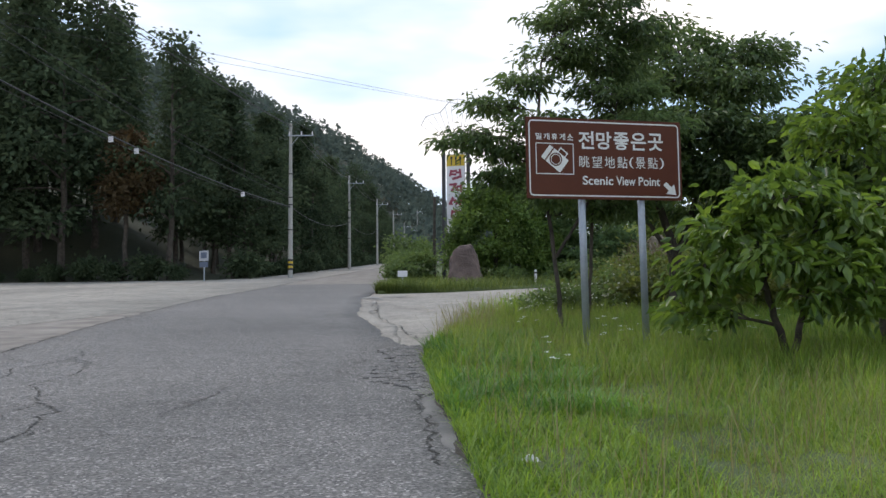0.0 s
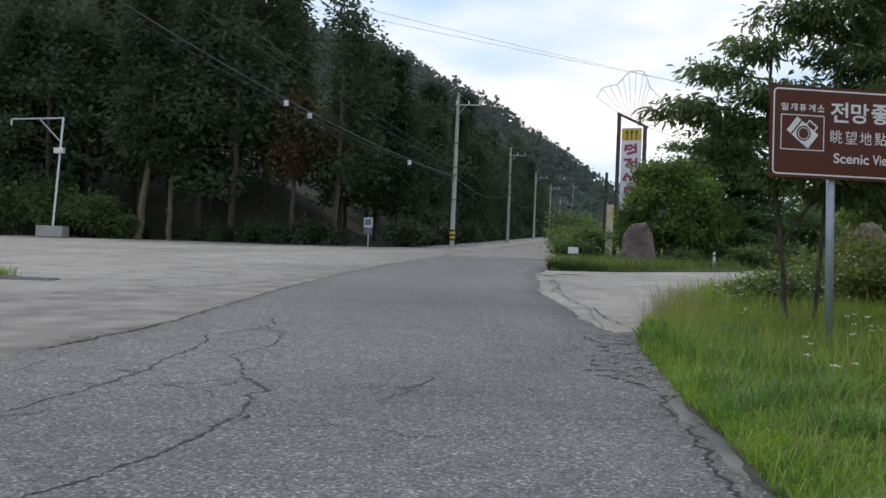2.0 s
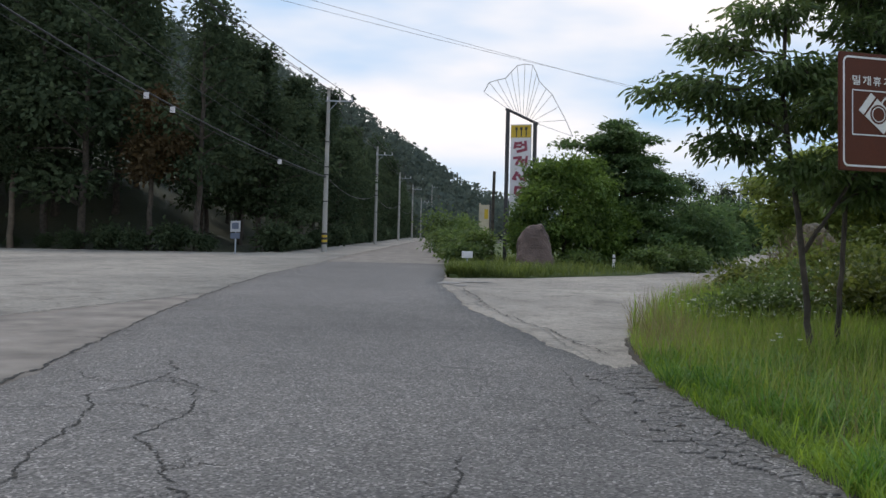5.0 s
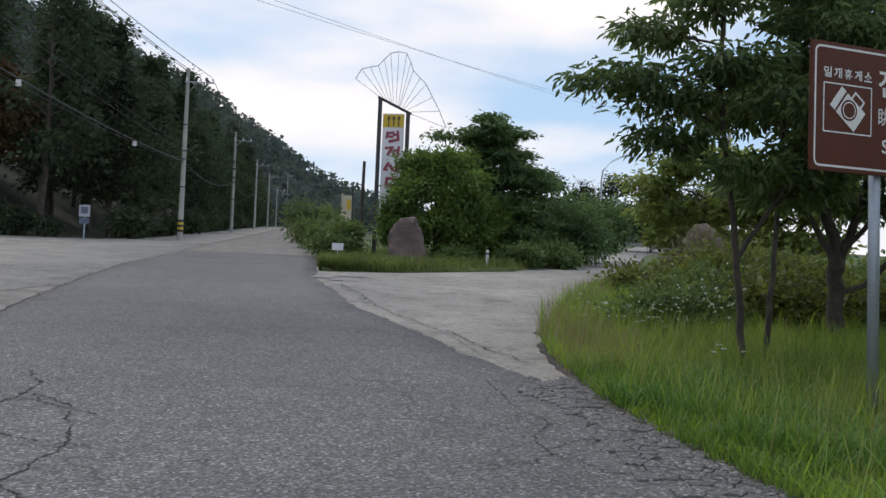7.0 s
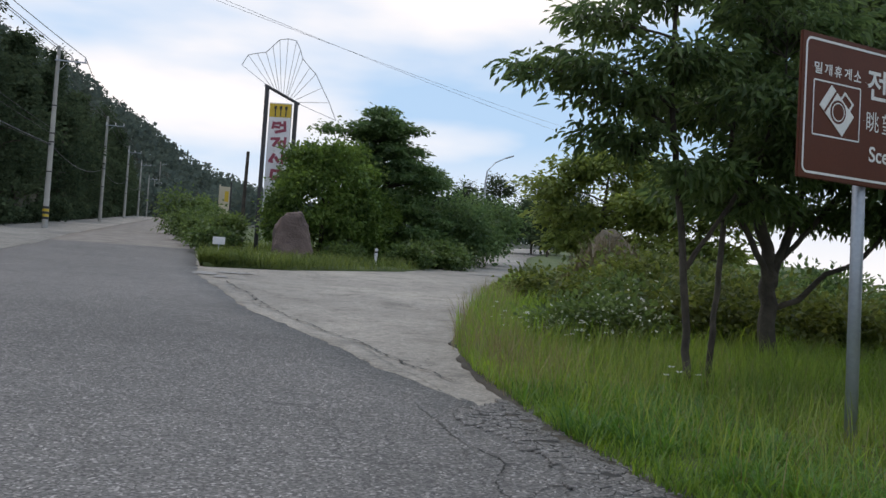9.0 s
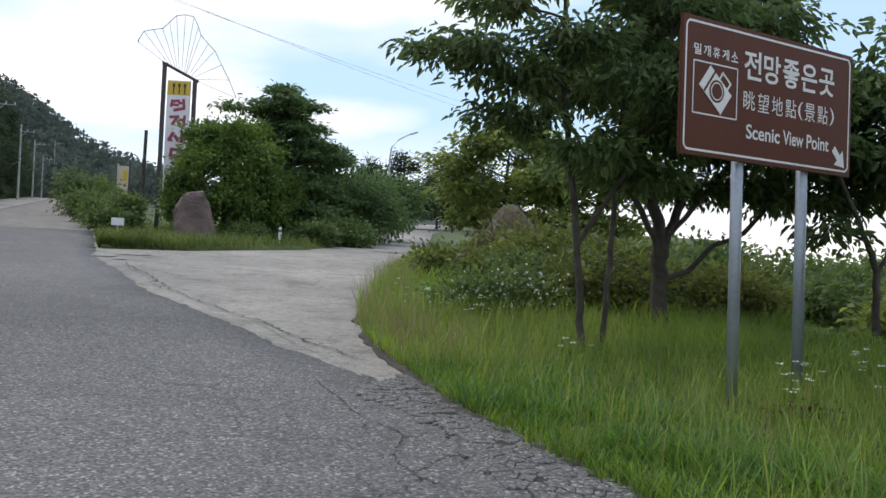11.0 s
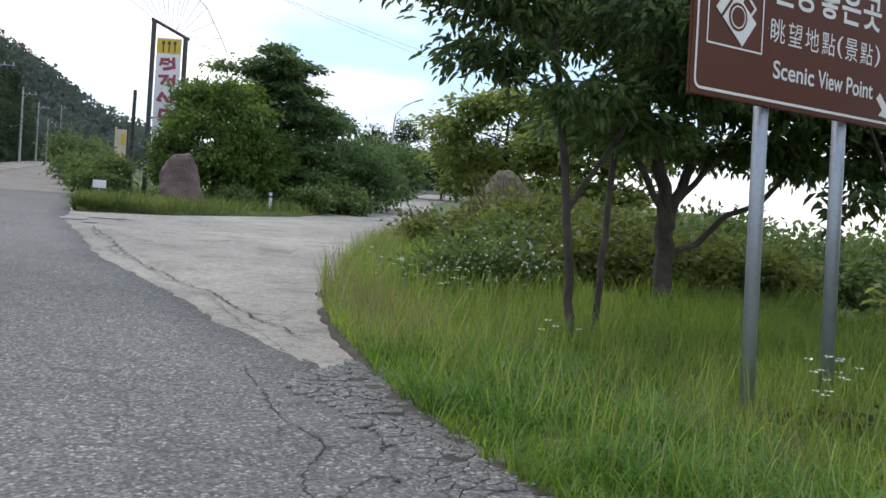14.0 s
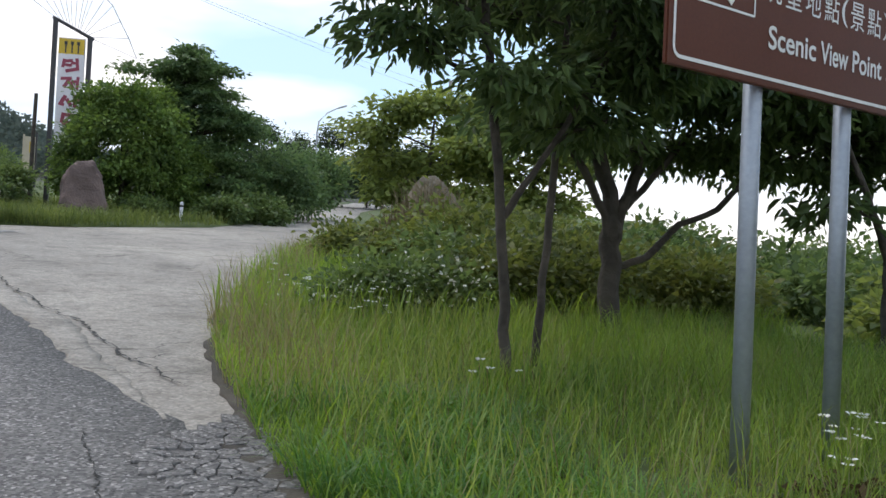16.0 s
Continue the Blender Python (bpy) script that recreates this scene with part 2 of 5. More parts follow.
BACK_METAL = surface("dull_aluminium", (0.25, 0.2, 0.18), (0.33, 0.27, 0.24), 2.0, 0.5, 0.4)
POLE_CONCRETE = surface("pole_concrete", (0.30, 0.29, 0.27), (0.42, 0.41, 0.38), 0.8, 0.9, 0, 20, 0.2, 0.004)
BLACK_PAINT = flat("black_paint", (0.025, 0.025, 0.028), 0.5)
YELLOW_PAINT = flat("yellow_paint", (0.62, 0.42, 0.03), 0.55)
STEEL_DARK = flat("dark_steel", (0.05, 0.048, 0.05), 0.5, 0.3)
WIRE_WHITE = flat("pale_steel_rod", (0.42, 0.43, 0.46), 0.5, 0.4)
PANEL_WHITE = flat("faded_white_panel", (0.74, 0.72, 0.74), 0.55)
CREAM = flat("faded_cream_paint", (0.56, 0.49, 0.36), 0.6)
RED_LETTER = flat("faded_red_letter", (0.30, 0.05, 0.085), 0.55)
CABLE = flat("black_cable", (0.03, 0.03, 0.032), 0.6)
GREY_BOX = flat("grey_box_paint", (0.42, 0.43, 0.45), 0.55)
BLUE_PAINT = flat("blue_sign_film", (0.10, 0.125, 0.18), 0.5)
ROCK = surface("reddish_rock", (0.07, 0.05, 0.045), (0.19, 0.135, 0.12), 1.6, 0.9, 0, 14, 0.9, 0.05)
ROCK_GREY = surface("grey_boulder_stone", (0.095, 0.08, 0.057), (0.2, 0.165, 0.115), 1.2, 0.9, 0, 12, 0.9, 0.05)


# ---- building helpers ----
def mesh_of(name, verts, faces, material, smooth=False):
    me = bpy.data.meshes.new(name)
    me.from_pydata([tuple(v) for v in verts], [], [tuple(f) for f in faces])
    me.materials.append(material)
    if smooth:
        me.polygons.foreach_set("use_smooth", [True] * len(me.polygons))
    me.update()
    return me


def fast_mesh(name, verts, faces, material, smooth=False):
    """verts (n, 3) and faces (m, k) as arrays."""
    me = bpy.data.meshes.new(name)
    m, k = faces.shape
    me.vertices.add(len(verts))
    me.vertices.foreach_set("co", np.ascontiguousarray(verts, dtype=np.float32).ravel())
    me.loops.add(m * k)
    me.loops.foreach_set("vertex_index", np.ascontiguousarray(faces, dtype=np.int32).ravel())
    me.polygons.add(m)
    me.polygons.foreach_set("loop_start", np.arange(0, m * k, k, dtype=np.int32))
    if smooth:
        me.polygons.foreach_set("use_smooth", np.ones(m, dtype=bool))
    me.materials.append(material)
    me.update(calc_edges=True)
    return me


def thing(name, at, label, category, group="", turn=0.0):
    e = new(name)
    e.empty_display_size = 0.2
    e.matrix_basis = pose(*at, 0, 0, turn)
    return tagged(e, label, category, group)


def part(name, data, material, parent, label=""):
    """One mesh, from a bmesh or a mesh, under a thing or a part; its coordinates are the thing's own."""
    if isinstance(data, bmesh.types.BMesh):
        me = bpy.data.meshes.new(name)
        data.to_mesh(me)
        data.free()
        me.materials.append(material)
    else:
        me = data
    ob = new(name, me)
    ob.parent = parent
    if label:
        ob["label"] = label
    return ob


def box(size, at=(0, 0, 0), bevel=0.0, turn=None, bm=None):
    own = bmesh.new()
    bmesh.ops.create_cube(own, size=1.0)
    bmesh.ops.scale(own, vec=size, verts=own.verts)
    if bevel:
        bmesh.ops.bevel(own, geom=own.edges[:], offset=bevel, segments=2, affect="EDGES")
    m = Matrix.Translation(at) @ (turn if turn is not None else Matrix.Identity(4))
    bmesh.ops.transform(own, matrix=m, verts=own.verts)
    if bm is None:
        return own
    tmp = bpy.data.meshes.new("tmp")
    own.to_mesh(tmp)
    own.free()
    bm.from_mesh(tmp)
    bpy.data.meshes.remove(tmp)
    return bm


def tube_arrays(points, radii, sides=8):
    """A tapered tube along points, as arrays of vertices and four-sided faces, with closed ends left to the first and last ring."""
    pts = np.asarray(points, float)
    n = len(pts)
    d = np.gradient(pts, axis=0)
    d /= np.maximum(np.linalg.norm(d, axis=1, keepdims=True), 1e-9)
    ref = np.where(np.abs(d[:, 2:3]) > 0.9, np.array([[1.0, 0, 0]]), np.array([[0, 0, 1.0]]))
    u = np.cross(d, ref)
    u /= np.linalg.norm(u, axis=1, keepdims=True)
    w = np.cross(d, u)
    a = np.arange(sides) * 2 * math.pi / sides
    r = np.asarray(radii, float).reshape(n, 1, 1)
    v = pts[:, None] + r * (np.cos(a)[None, :, None] * u[:, None] + np.sin(a)[None, :, None] * w[:, None])
    i, j = np.meshgrid(np.arange(n - 1), np.arange(sides), indexing="ij")
    k = (j + 1) % sides
    f = np.stack([i * sides + j, i * sides + k, (i + 1) * sides + k, (i + 1) * sides + j], -1).reshape(-1, 4)
    return v.reshape(-1, 3), f


def tubes(name, runs, material, sides=8):
    vs, fs, at = [], [], 0
    for points, radii in runs:
        v, f = tube_arrays(points, radii, sides)
        vs.append(v)
        fs.append(f + at)
        at += len(v)
    return fast_mesh(name, np.concatenate(vs), np.concatenate(fs), material, True)


def rod(name, a, b, r, material, sides=10):
    bm = bmesh.new()
    a, b = Vector(a), Vector(b)
    m = Matrix.Translation((a + b) / 2) @ (b - a).to_track_quat("Z", "Y").to_matrix().to_4x4()
    bmesh.ops.create_cone(bm, cap_ends=True, segments=sides, radius1=r, radius2=r, depth=(b - a).length, matrix=m)
    return bm


def leaves(centres, along, size, width, rng, fold=0.25, sides=6):
    """Leaves at centres, pointing along, each two folded halves. Returns arrays."""
    n = len(centres)
    d = along / np.maximum(np.linalg.norm(along, axis=1, keepdims=True), 1e-9)
    up = rng.normal(size=(n, 3)) * 0.55 + np.array([0, 0, 1.0])
    s = np.cross(d, up)
    s /= np.maximum(np.linalg.norm(s, axis=1, keepdims=True), 1e-9)
    up = np.cross(s, d)
    L = (size * (0.65 + 0.7 * rng.random(n)))[:, None]
    W = L * width
    b = centres - d * L * 0.5
    if sides == 4:
        v = np.stack([b, b + d * L * 0.45 + s * W * 0.5 + up * W * fold, b + d * L, b + d * L * 0.45 - s * W * 0.5 + up * W * fold], 1)
        f = (np.arange(n) * 4)[:, None] + np.array([[0, 1, 2, 3]])
        return v.reshape(-1, 3), f
    v = np.stack([b, b + d * L * 0.3 + s * W * 0.45 + up * W * fold, b + d * L * 0.68 + s * W * 0.3 + up * W * fold * 0.7, b + d * L - up * W * 0.25,
                  b + d * L * 0.68 - s * W * 0.3 + up * W * fold * 0.7, b + d * L * 0.3 - s * W * 0.45 + up * W * fold], 1)
    k = (np.arange(n) * 6)[:, None]
    f = np.concatenate([k + np.array([[0, 1, 2, 3]]), k + np.array([[0, 3, 4, 5]])])
    return v.reshape(-1, 3), f


def bend(a, b, rng, sag=0.12, n=4):
    a, b = np.asarray(a, float), np.asarray(b, float)
    t = np.linspace(0, 1, n)[:, None]
    off = rng.normal(size=3) * np.linalg.norm(b - a) * sag
    off[2] = abs(off[2])
    return a + (b - a) * t + off * np.sin(t * math.pi)


def tree_thing(name, at, trunks, lobes, seed, bark, leaf, leaf_size, leaf_width, per_twig, label, category="tree", group="", spread=0.28, sides=6, droop=-0.35, twig_r=0.006, flat_leaf=0.5, fullness=1.0, bare_twigs=True, tier=1.0):
    """A tree: trunks are lists of (x, y, z, radius); lobes are (centre, radii, twigs): crown masses that limbs reach out to."""
    rng = np.random.default_rng(seed)
    e = thing(name, at, label, category, group)
    runs = []
    nodes = []
    for tr in trunks:
        p = np.array([q[:3] for q in tr], float)
        r = np.array([q[3] for q in tr], float)
        tt = np.linspace(0, len(p) - 1, 4 * len(p))
        pts = np.stack([np.interp(tt, range(len(p)), p[:, i]) for i in range(3)], 1)
        rad = np.interp(tt, range(len(p)), r)
        pts[1:-1] += rng.normal(size=(len(pts) - 2, 3)) * rad[1:-1, None] * 0.17
        rad[0] *= 1.35 if p[0][2] < 0.1 else 1.0
        runs.append((pts, rad))
        nodes += [(q, s) for q, s in zip(pts[3:], rad[3:])]
    npos = np.array([q for q, s in nodes])
    cl, dl, fine = [], [], []
    for centre, radii, twigs in lobes:
        c, R = np.array(centre, float), np.array(radii, float) * np.array([1, 1, tier])
        score = np.linalg.norm(npos - c, axis=1) + 1.4 * np.maximum(0, npos[:, 2] - c[2] + 0.15 * np.linalg.norm(R))
        k = int(np.argmin(score))
        limb = bend(npos[k], c, rng, 0.1, 6)
        r0 = max(min(nodes[k][1] * 0.6, 0.02 + 0.012 * twigs ** 0.5), twig_r * 2)
        runs.append((limb, np.linspace(r0, twig_r * 1.6, 6)))
        for _ in range(int(twigs * fullness)):
            q = rng.normal(size=3)
            q *= (0.45 + 0.6 * rng.random() ** 0.6) / np.linalg.norm(q)
            tip = c + q * R
            s = limb[rng.integers(2, 6)]
            tw = bend(s, tip, rng, 0.13, 4)
            if bare_twigs:
                fine.append((tw, np.linspace(twig_r * 1.5, twig_r * 0.5, 4)))
            m = per_twig
            u = rng.random(m)
            base = tw[2] + (tw[3] - tw[2]) * u[:, None] * 1.25
            off = rng.normal(size=(m, 3)) * spread * np.array([1, 1, flat_leaf])
            cl.append(base + off)
            out = (tip - s) / max(np.linalg.norm(tip - s), 1e-6)
            dl.append(off / spread * 0.6 + out * 0.5 + np.array([0, 0, droop]) + rng.normal(size=(m, 3)) * 0.5)
    stem = part("trunk", tubes("trunk", runs, bark, 6), bark, e)
    if fine:
        tagged(part("twig", tubes("twig", fine, bark, 3), bark, stem), kind="stuff")
    v, f = leaves(np.concatenate(cl), np.concatenate(dl), leaf_size, leaf_width, rng, 0.25, sides)
    part("crown", fast_mesh("crown", v, f, leaf), leaf, e)
    return e


def lerp_line(pairs):
    ks = np.array([p[0] for p in pairs], float)
    vs = np.array([p[1] for p in pairs], float)
    return lambda y: np.interp(y, ks, vs)


# ---- plan: x of the edges along y ----
verge_edge = lerp_line([(-40, 9.0), (0, 2.1), (6.6, 0.88), (8.2, 0.56), (9.5, 0.31), (10.5, 0.06), (12, -0.2), (13.5, -0.5), (15.4, -0.78), (18.5, -0.88), (21, -0.78), (23.4, -0.28), (28, 0.75), (33.8, 1.8), (45, 4.6), (55, 7.2), (77, 12), (130, 27)])
asphalt_right = lerp_line([(-40, 9.0), (0, 2.1), (6.6, 0.84), (8.2, 0.5), (9.5, 0.24), (10.5, -0.02), (12, -0.28), (13.6, -0.62), (15.8, -1.15), (16.8, -1.45), (18.4, -2.0), (20.4, -2.5), (24.4, -3.75), (29, -4.65), (34, -5.7), (38, -6.1), (52, -7.7), (63, -9.5), (100, -14), (160, -20.6), (320, -40)])
asphalt_left = lerp_line([(-40, -6.2), (0, -5.9), (13.8, -7.0), (17, -7.8), (22, -9.0), (29, -10.4), (37, -11.8), (46, -12.7), (60, -14.6), (68, -15.6), (106, -19.9), (160, -26), (320, -45)])
forest_edge = lerp_line([(-60, -95), (62, -95), (62.6, -22.5), (66, -20), (106, -24.5), (160, -30.5), (320, -49)])
island_right = lerp_line([(37.6, -5.9), (38.4, -3.6), (43, 0.35), (53, 4), (66, 6.2), (76, 8.2), (130, 22)])
bank_edge = lerp_line([(-40, 16), (0, 10), (20, 8.0), (40, 11), (60, 17), (80, 24), (130, 60)])
worn_left = lerp_line([(-40, -17), (0, -15), (15, -12.6), (20.4, -11.1), (22.8, -10.7), (25.6, -10.3), (27.6, -10.15)])
SLOPE = math.tan(radians(RISE))


def smooth01(t):
    t = np.clip(t, 0, 1)
    return t * t * (3 - 2 * t)


def height(x, y):
    """The ground's height."""
    x, y = np.asarray(x, float), np.asarray(y, float)
    h = SLOPE * np.minimum(y, 200) + 0.01 * np.clip(y - 200, 0, 300)
    # wooded hillside beyond the forest edge
    dl = np.minimum(np.interp(y, [-60, 63, 66, 106, 160, 320], [-22.5, -22.5, -20, -24.5, -30.5, -49]) - x, y - 62.5)
    dl = np.maximum(dl, -95 - x)
    up = np.clip(np.minimum(dl, 400), 0, None)
    h = h + 0.36 * np.clip(up - 2, 0, 60) * smooth01(up / 14) + 0.1 * np.clip(up - 62, 0, 200)
    # ridge across the end of the road
    crest = np.interp(x, [-400, -260, -117, -83, -63, -47, -37, -20, 0, 40, 120], [150, 130, 78, 60, 46, 34.5, 29, 22, 14, 2, -20])
    f = smooth01((y - 232) / 128) * (1 - 0.4 * smooth01((y - 420) / 300)) * (x < 120)
    h = h * (1 - f) + np.maximum(h, crest) * f
    # bank down to the valley
    dr = x - bank_edge(y)
    h = h - 0.42 * np.clip(dr, 0, 110) * smooth01(dr / 6) - 0.03 * np.clip(dr - 110, 0, 600)
    return h


def gz(x, y):
    return float(height(x, y))


def on_ground(x, y, lift=0.0):
    return (x, y, gz(x, y) + lift)


# ---- setting: ground, road, pavement ----
def ground_sheet():
    xs = np.concatenate([[-3000, -1800, -1000, -700, -500], np.arange(-400, -60, 10), np.arange(-60, 40, 2.0), np.arange(40, 140, 8), [160, 200, 260, 400, 700, 1200, 2000, 3000]])
    ys = np.concatenate([[-1500, -800, -400, -200, -100], np.arange(-60, 120, 3.0), np.arange(120, 760, 12), [800, 900, 1200, 1800, 3000]])
    X, Y = np.meshgrid(xs, ys, indexing="ij")
    Z = height(X, Y) - 0.05
    n, m = X.shape
    i, j = np.meshgrid(np.arange(n - 1), np.arange(m - 1), indexing="ij")
    f = np.stack([i * m + j, (i + 1) * m + j, (i + 1) * m + j + 1, i * m + j + 1], -1).reshape(-1, 4)
    ob = new("ground", fast_mesh("ground", np.stack([X, Y, Z], -1).reshape(-1, 3), f, FOREST_FLOOR, True))
    return tagged(ob, "dark earth and undergrowth of a wooded mountain pass", "ground", kind="structure")


def strip(name, left, right, ys, lift, material, label, category, cols=8, rough=0.0, skirt=0.12, wobble=0.0):
    """A paved or grassy sheet between two edges, with a skirt so that it has thickness."""
    ys = np.asarray(ys, float)
    rng = np.random.default_rng(len(name) * 7 + len(ys))
    l, r = left(ys).astype(float), right(ys).astype(float)
    if wobble:
        l = l + rng.normal(size=len(ys)) * wobble
        r = r + rng.normal(size=len(ys)) * wobble
    t = np.linspace(0, 1, cols)
    X = l[:, None] + (r - l)[:, None] * t[None]
    Y = np.repeat(ys[:, None], cols, 1)
    Z = height(X, Y) + lift
    if rough:
        Z[:, 1:-1] += rng.random((len(ys), cols - 2)) * rough
    top = np.stack([X, Y, Z], -1)
    low = top[:, [0, -1]].copy()
    low[..., 2] -= skirt
    full = np.concatenate([low[:, :1], top, low[:, 1:]], 1)
    n, m = full.shape[:2]
    i, j = np.meshgrid(np.arange(n - 1), np.arange(m - 1), indexing="ij")
    f = np.stack([i * m + j, i * m + j + 1, (i + 1) * m + j + 1, (i + 1) * m + j], -1).reshape(-1, 4)
    ob = new(name, fast_mesh(name, full.reshape(-1, 3), f, material, True))
    return tagged(ob, label, category, kind="structure")


ground_sheet()
Y_FINE = np.concatenate([np.arange(-40, 0, 4), np.arange(0, 45, 0.35), np.arange(45, 80, 2), np.arange(80, 221, 10)])
strip("road", asphalt_left, lambda y: asphalt_right(y) + 0.25 * (y < 12.6), Y_FINE, 0.012, ASPHALT, "weathered grey asphalt road with cracks and broken edge", "road", 10, 0, 0.1, 0.035)
strip("pavement_lot", forest_edge, lambda y: asphalt_left(y) + 0.4, np.concatenate([np.arange(-40, 64, 2.0), np.arange(64, 213, 8)]), 0.0, CONCRETE, "wide pale worn concrete lay-by along the road", "pavement", 14)
strip("pavement_worn", worn_left, lambda y: asphalt_left(y) + 0.3, np.concatenate([np.arange(-40, 0, 4), np.arange(0, 27.7, 0.4)]), 0.006, WORN, "brownish worn gravelly edge of the lay-by", "pavement", 6, 0, 0.1, 0.06)
strip("road_far", asphalt_left, asphalt_right, np.concatenate([np.arange(50.5, 80, 1.5), np.arange(80, 221, 10)]), 0.018, WORN, "paler dusty stretch of the road ahead", "road", 8, 0, 0.1, 0.03)
strip("pavement_side", lambda y: asphalt_right(y) - 0.4, lambda y: verge_edge(y) + 0.3, np.concatenate([np.arange(11, 45, 0.5), np.arange(45, 131, 3)]), -0.002, CONCRETE, "pale worn concrete side road branching off", "pavement", 8)
strip("verge", lambda y: verge_edge(y), lambda y: bank_edge(y) + 3.0, np.concatenate([np.arange(-40, 0, 2), np.arange(0, 40, 0.4), np.arange(40, 131, 3)]), 0.03, SOIL, "grassy roadside verge above a falling bank", "ground", 26, 0.07, 0.15, 0.03)
strip("island", lambda y: asphalt_right(y) + 0.1, island_right, np.concatenate([np.arange(37.6, 60, 0.5), np.arange(60, 131, 4)]), 0.05, SOIL, "grassy island between the road and the side road", "ground", 14, 0.08, 0.15, 0.04)


strip("dirt_edge", lambda y: verge_edge(y) - 0.08 - 0.16 * smooth01((y - 12.5) / 2) * smooth01((20.5 - y) / 3) * (0.7 + 0.5 * np.sin(y * 1.7)) - 0.035 * np.sin(y * 3.3) - 0.02 * np.sin(y * 8.1), lambda y: verge_edge(y) + 0.12, np.arange(1.0, 24, 0.16), 0.02, DIRT, "dark crumbly dirt between asphalt and grass", "ground", 5, 0.012, 0.04, 0.012)


strip("road_shoulder", lambda y: verge_edge(y) - 0.05 - (0.19 + 0.05 * np.sin(y * 3.4) - 0.03 * np.sin(y * 7.7)) * smooth01((y - 7.6) / 0.9) * smooth01((11.3 - y) / 1.0), lambda y: verge_edge(y) - 0.04, np.arange(7.6, 11.3, 0.1), 0.0155, CHUNK, "pale crumbling shoulder of the asphalt beside the grass", "road edge", 4, 0, 0.03, 0.016)
strip("pavement_joint", lambda y: asphalt_right(y) - 0.02, lambda y: asphalt_right(y) + (0.34 + 0.06 * np.sin(y * 1.9)) * smooth01((y - 16.4) / 3.5) * smooth01((34 - y) / 4), np.arange(16.5, 34, 0.25), 0.0145, CONCRETE, "pale concrete band along the joint of the side road", "pavement", 4, 0, 0.03, 0.03)


# ---- scenic view sign ----
def lettering(name, body, parent, x0, x1, z0, z1, y, material, label="", bold=0.018):
    """Words in the built-in font as a thin mesh, fitted into a rectangle of the parent's plane."""
    cu = bpy.data.curves.new(name, "FONT")
    cu.body = body
    cu.extrude, cu.offset = 0.0, bold
    tmp = new("tmp_text", cu)
    bpy.context.view_layer.update()
    me = bpy.data.meshes.new_from_object(tmp.evaluated_get(bpy.context.evaluated_depsgraph_get()))
    bpy.data.objects.remove(tmp)
    bpy.data.curves.remove(cu)
    co = np.array([v.co[:] for v in me.vertices])
    lo, hi = co.min(0), co.max(0)
    out = np.zeros_like(co)
    out[:, 0] = x0 + (co[:, 0] - lo[0]) / (hi[0] - lo[0]) * (x1 - x0)
    out[:, 2] = z0 + (co[:, 1] - lo[1]) / (hi[1] - lo[1]) * (z1 - z0)
    out[:, 1] = y
    me.vertices.foreach_set("co", out.astype(np.float32).ravel())
    me.materials.clear()
    me.materials.append(material)
    me.update()
    return part(name, me, material, parent, label)


def outline(w, h, cx, cz, y, r, t):
    """A rounded rectangular line of width t as a flat ring with a little depth."""
    def ring(w, h, r):
        pts = []
        for sx, sz, a0 in ((1, 1, 0), (-1, 1, 90), (-1, -1, 180), (1, -1, 270)):
            for k in range(5):
                a = radians(a0 + k * 22.5)
                pts.append((cx + sx * (w / 2 - r) + r * math.cos(a), cz + sz * (h / 2 - r) + r * math.sin(a)))
        return pts
    a, b = ring(w, h, r), ring(w - 2 * t, h - 2 * t, max(r - t, 0.004))
    n = len(a)
    verts = [(p[0], y, p[1]) for p in a] + [(p[0], y, p[1]) for p in b]
    faces = [(i, (i + 1) % n, n + (i + 1) % n, n + i) for i in range(n)]
    return verts, faces


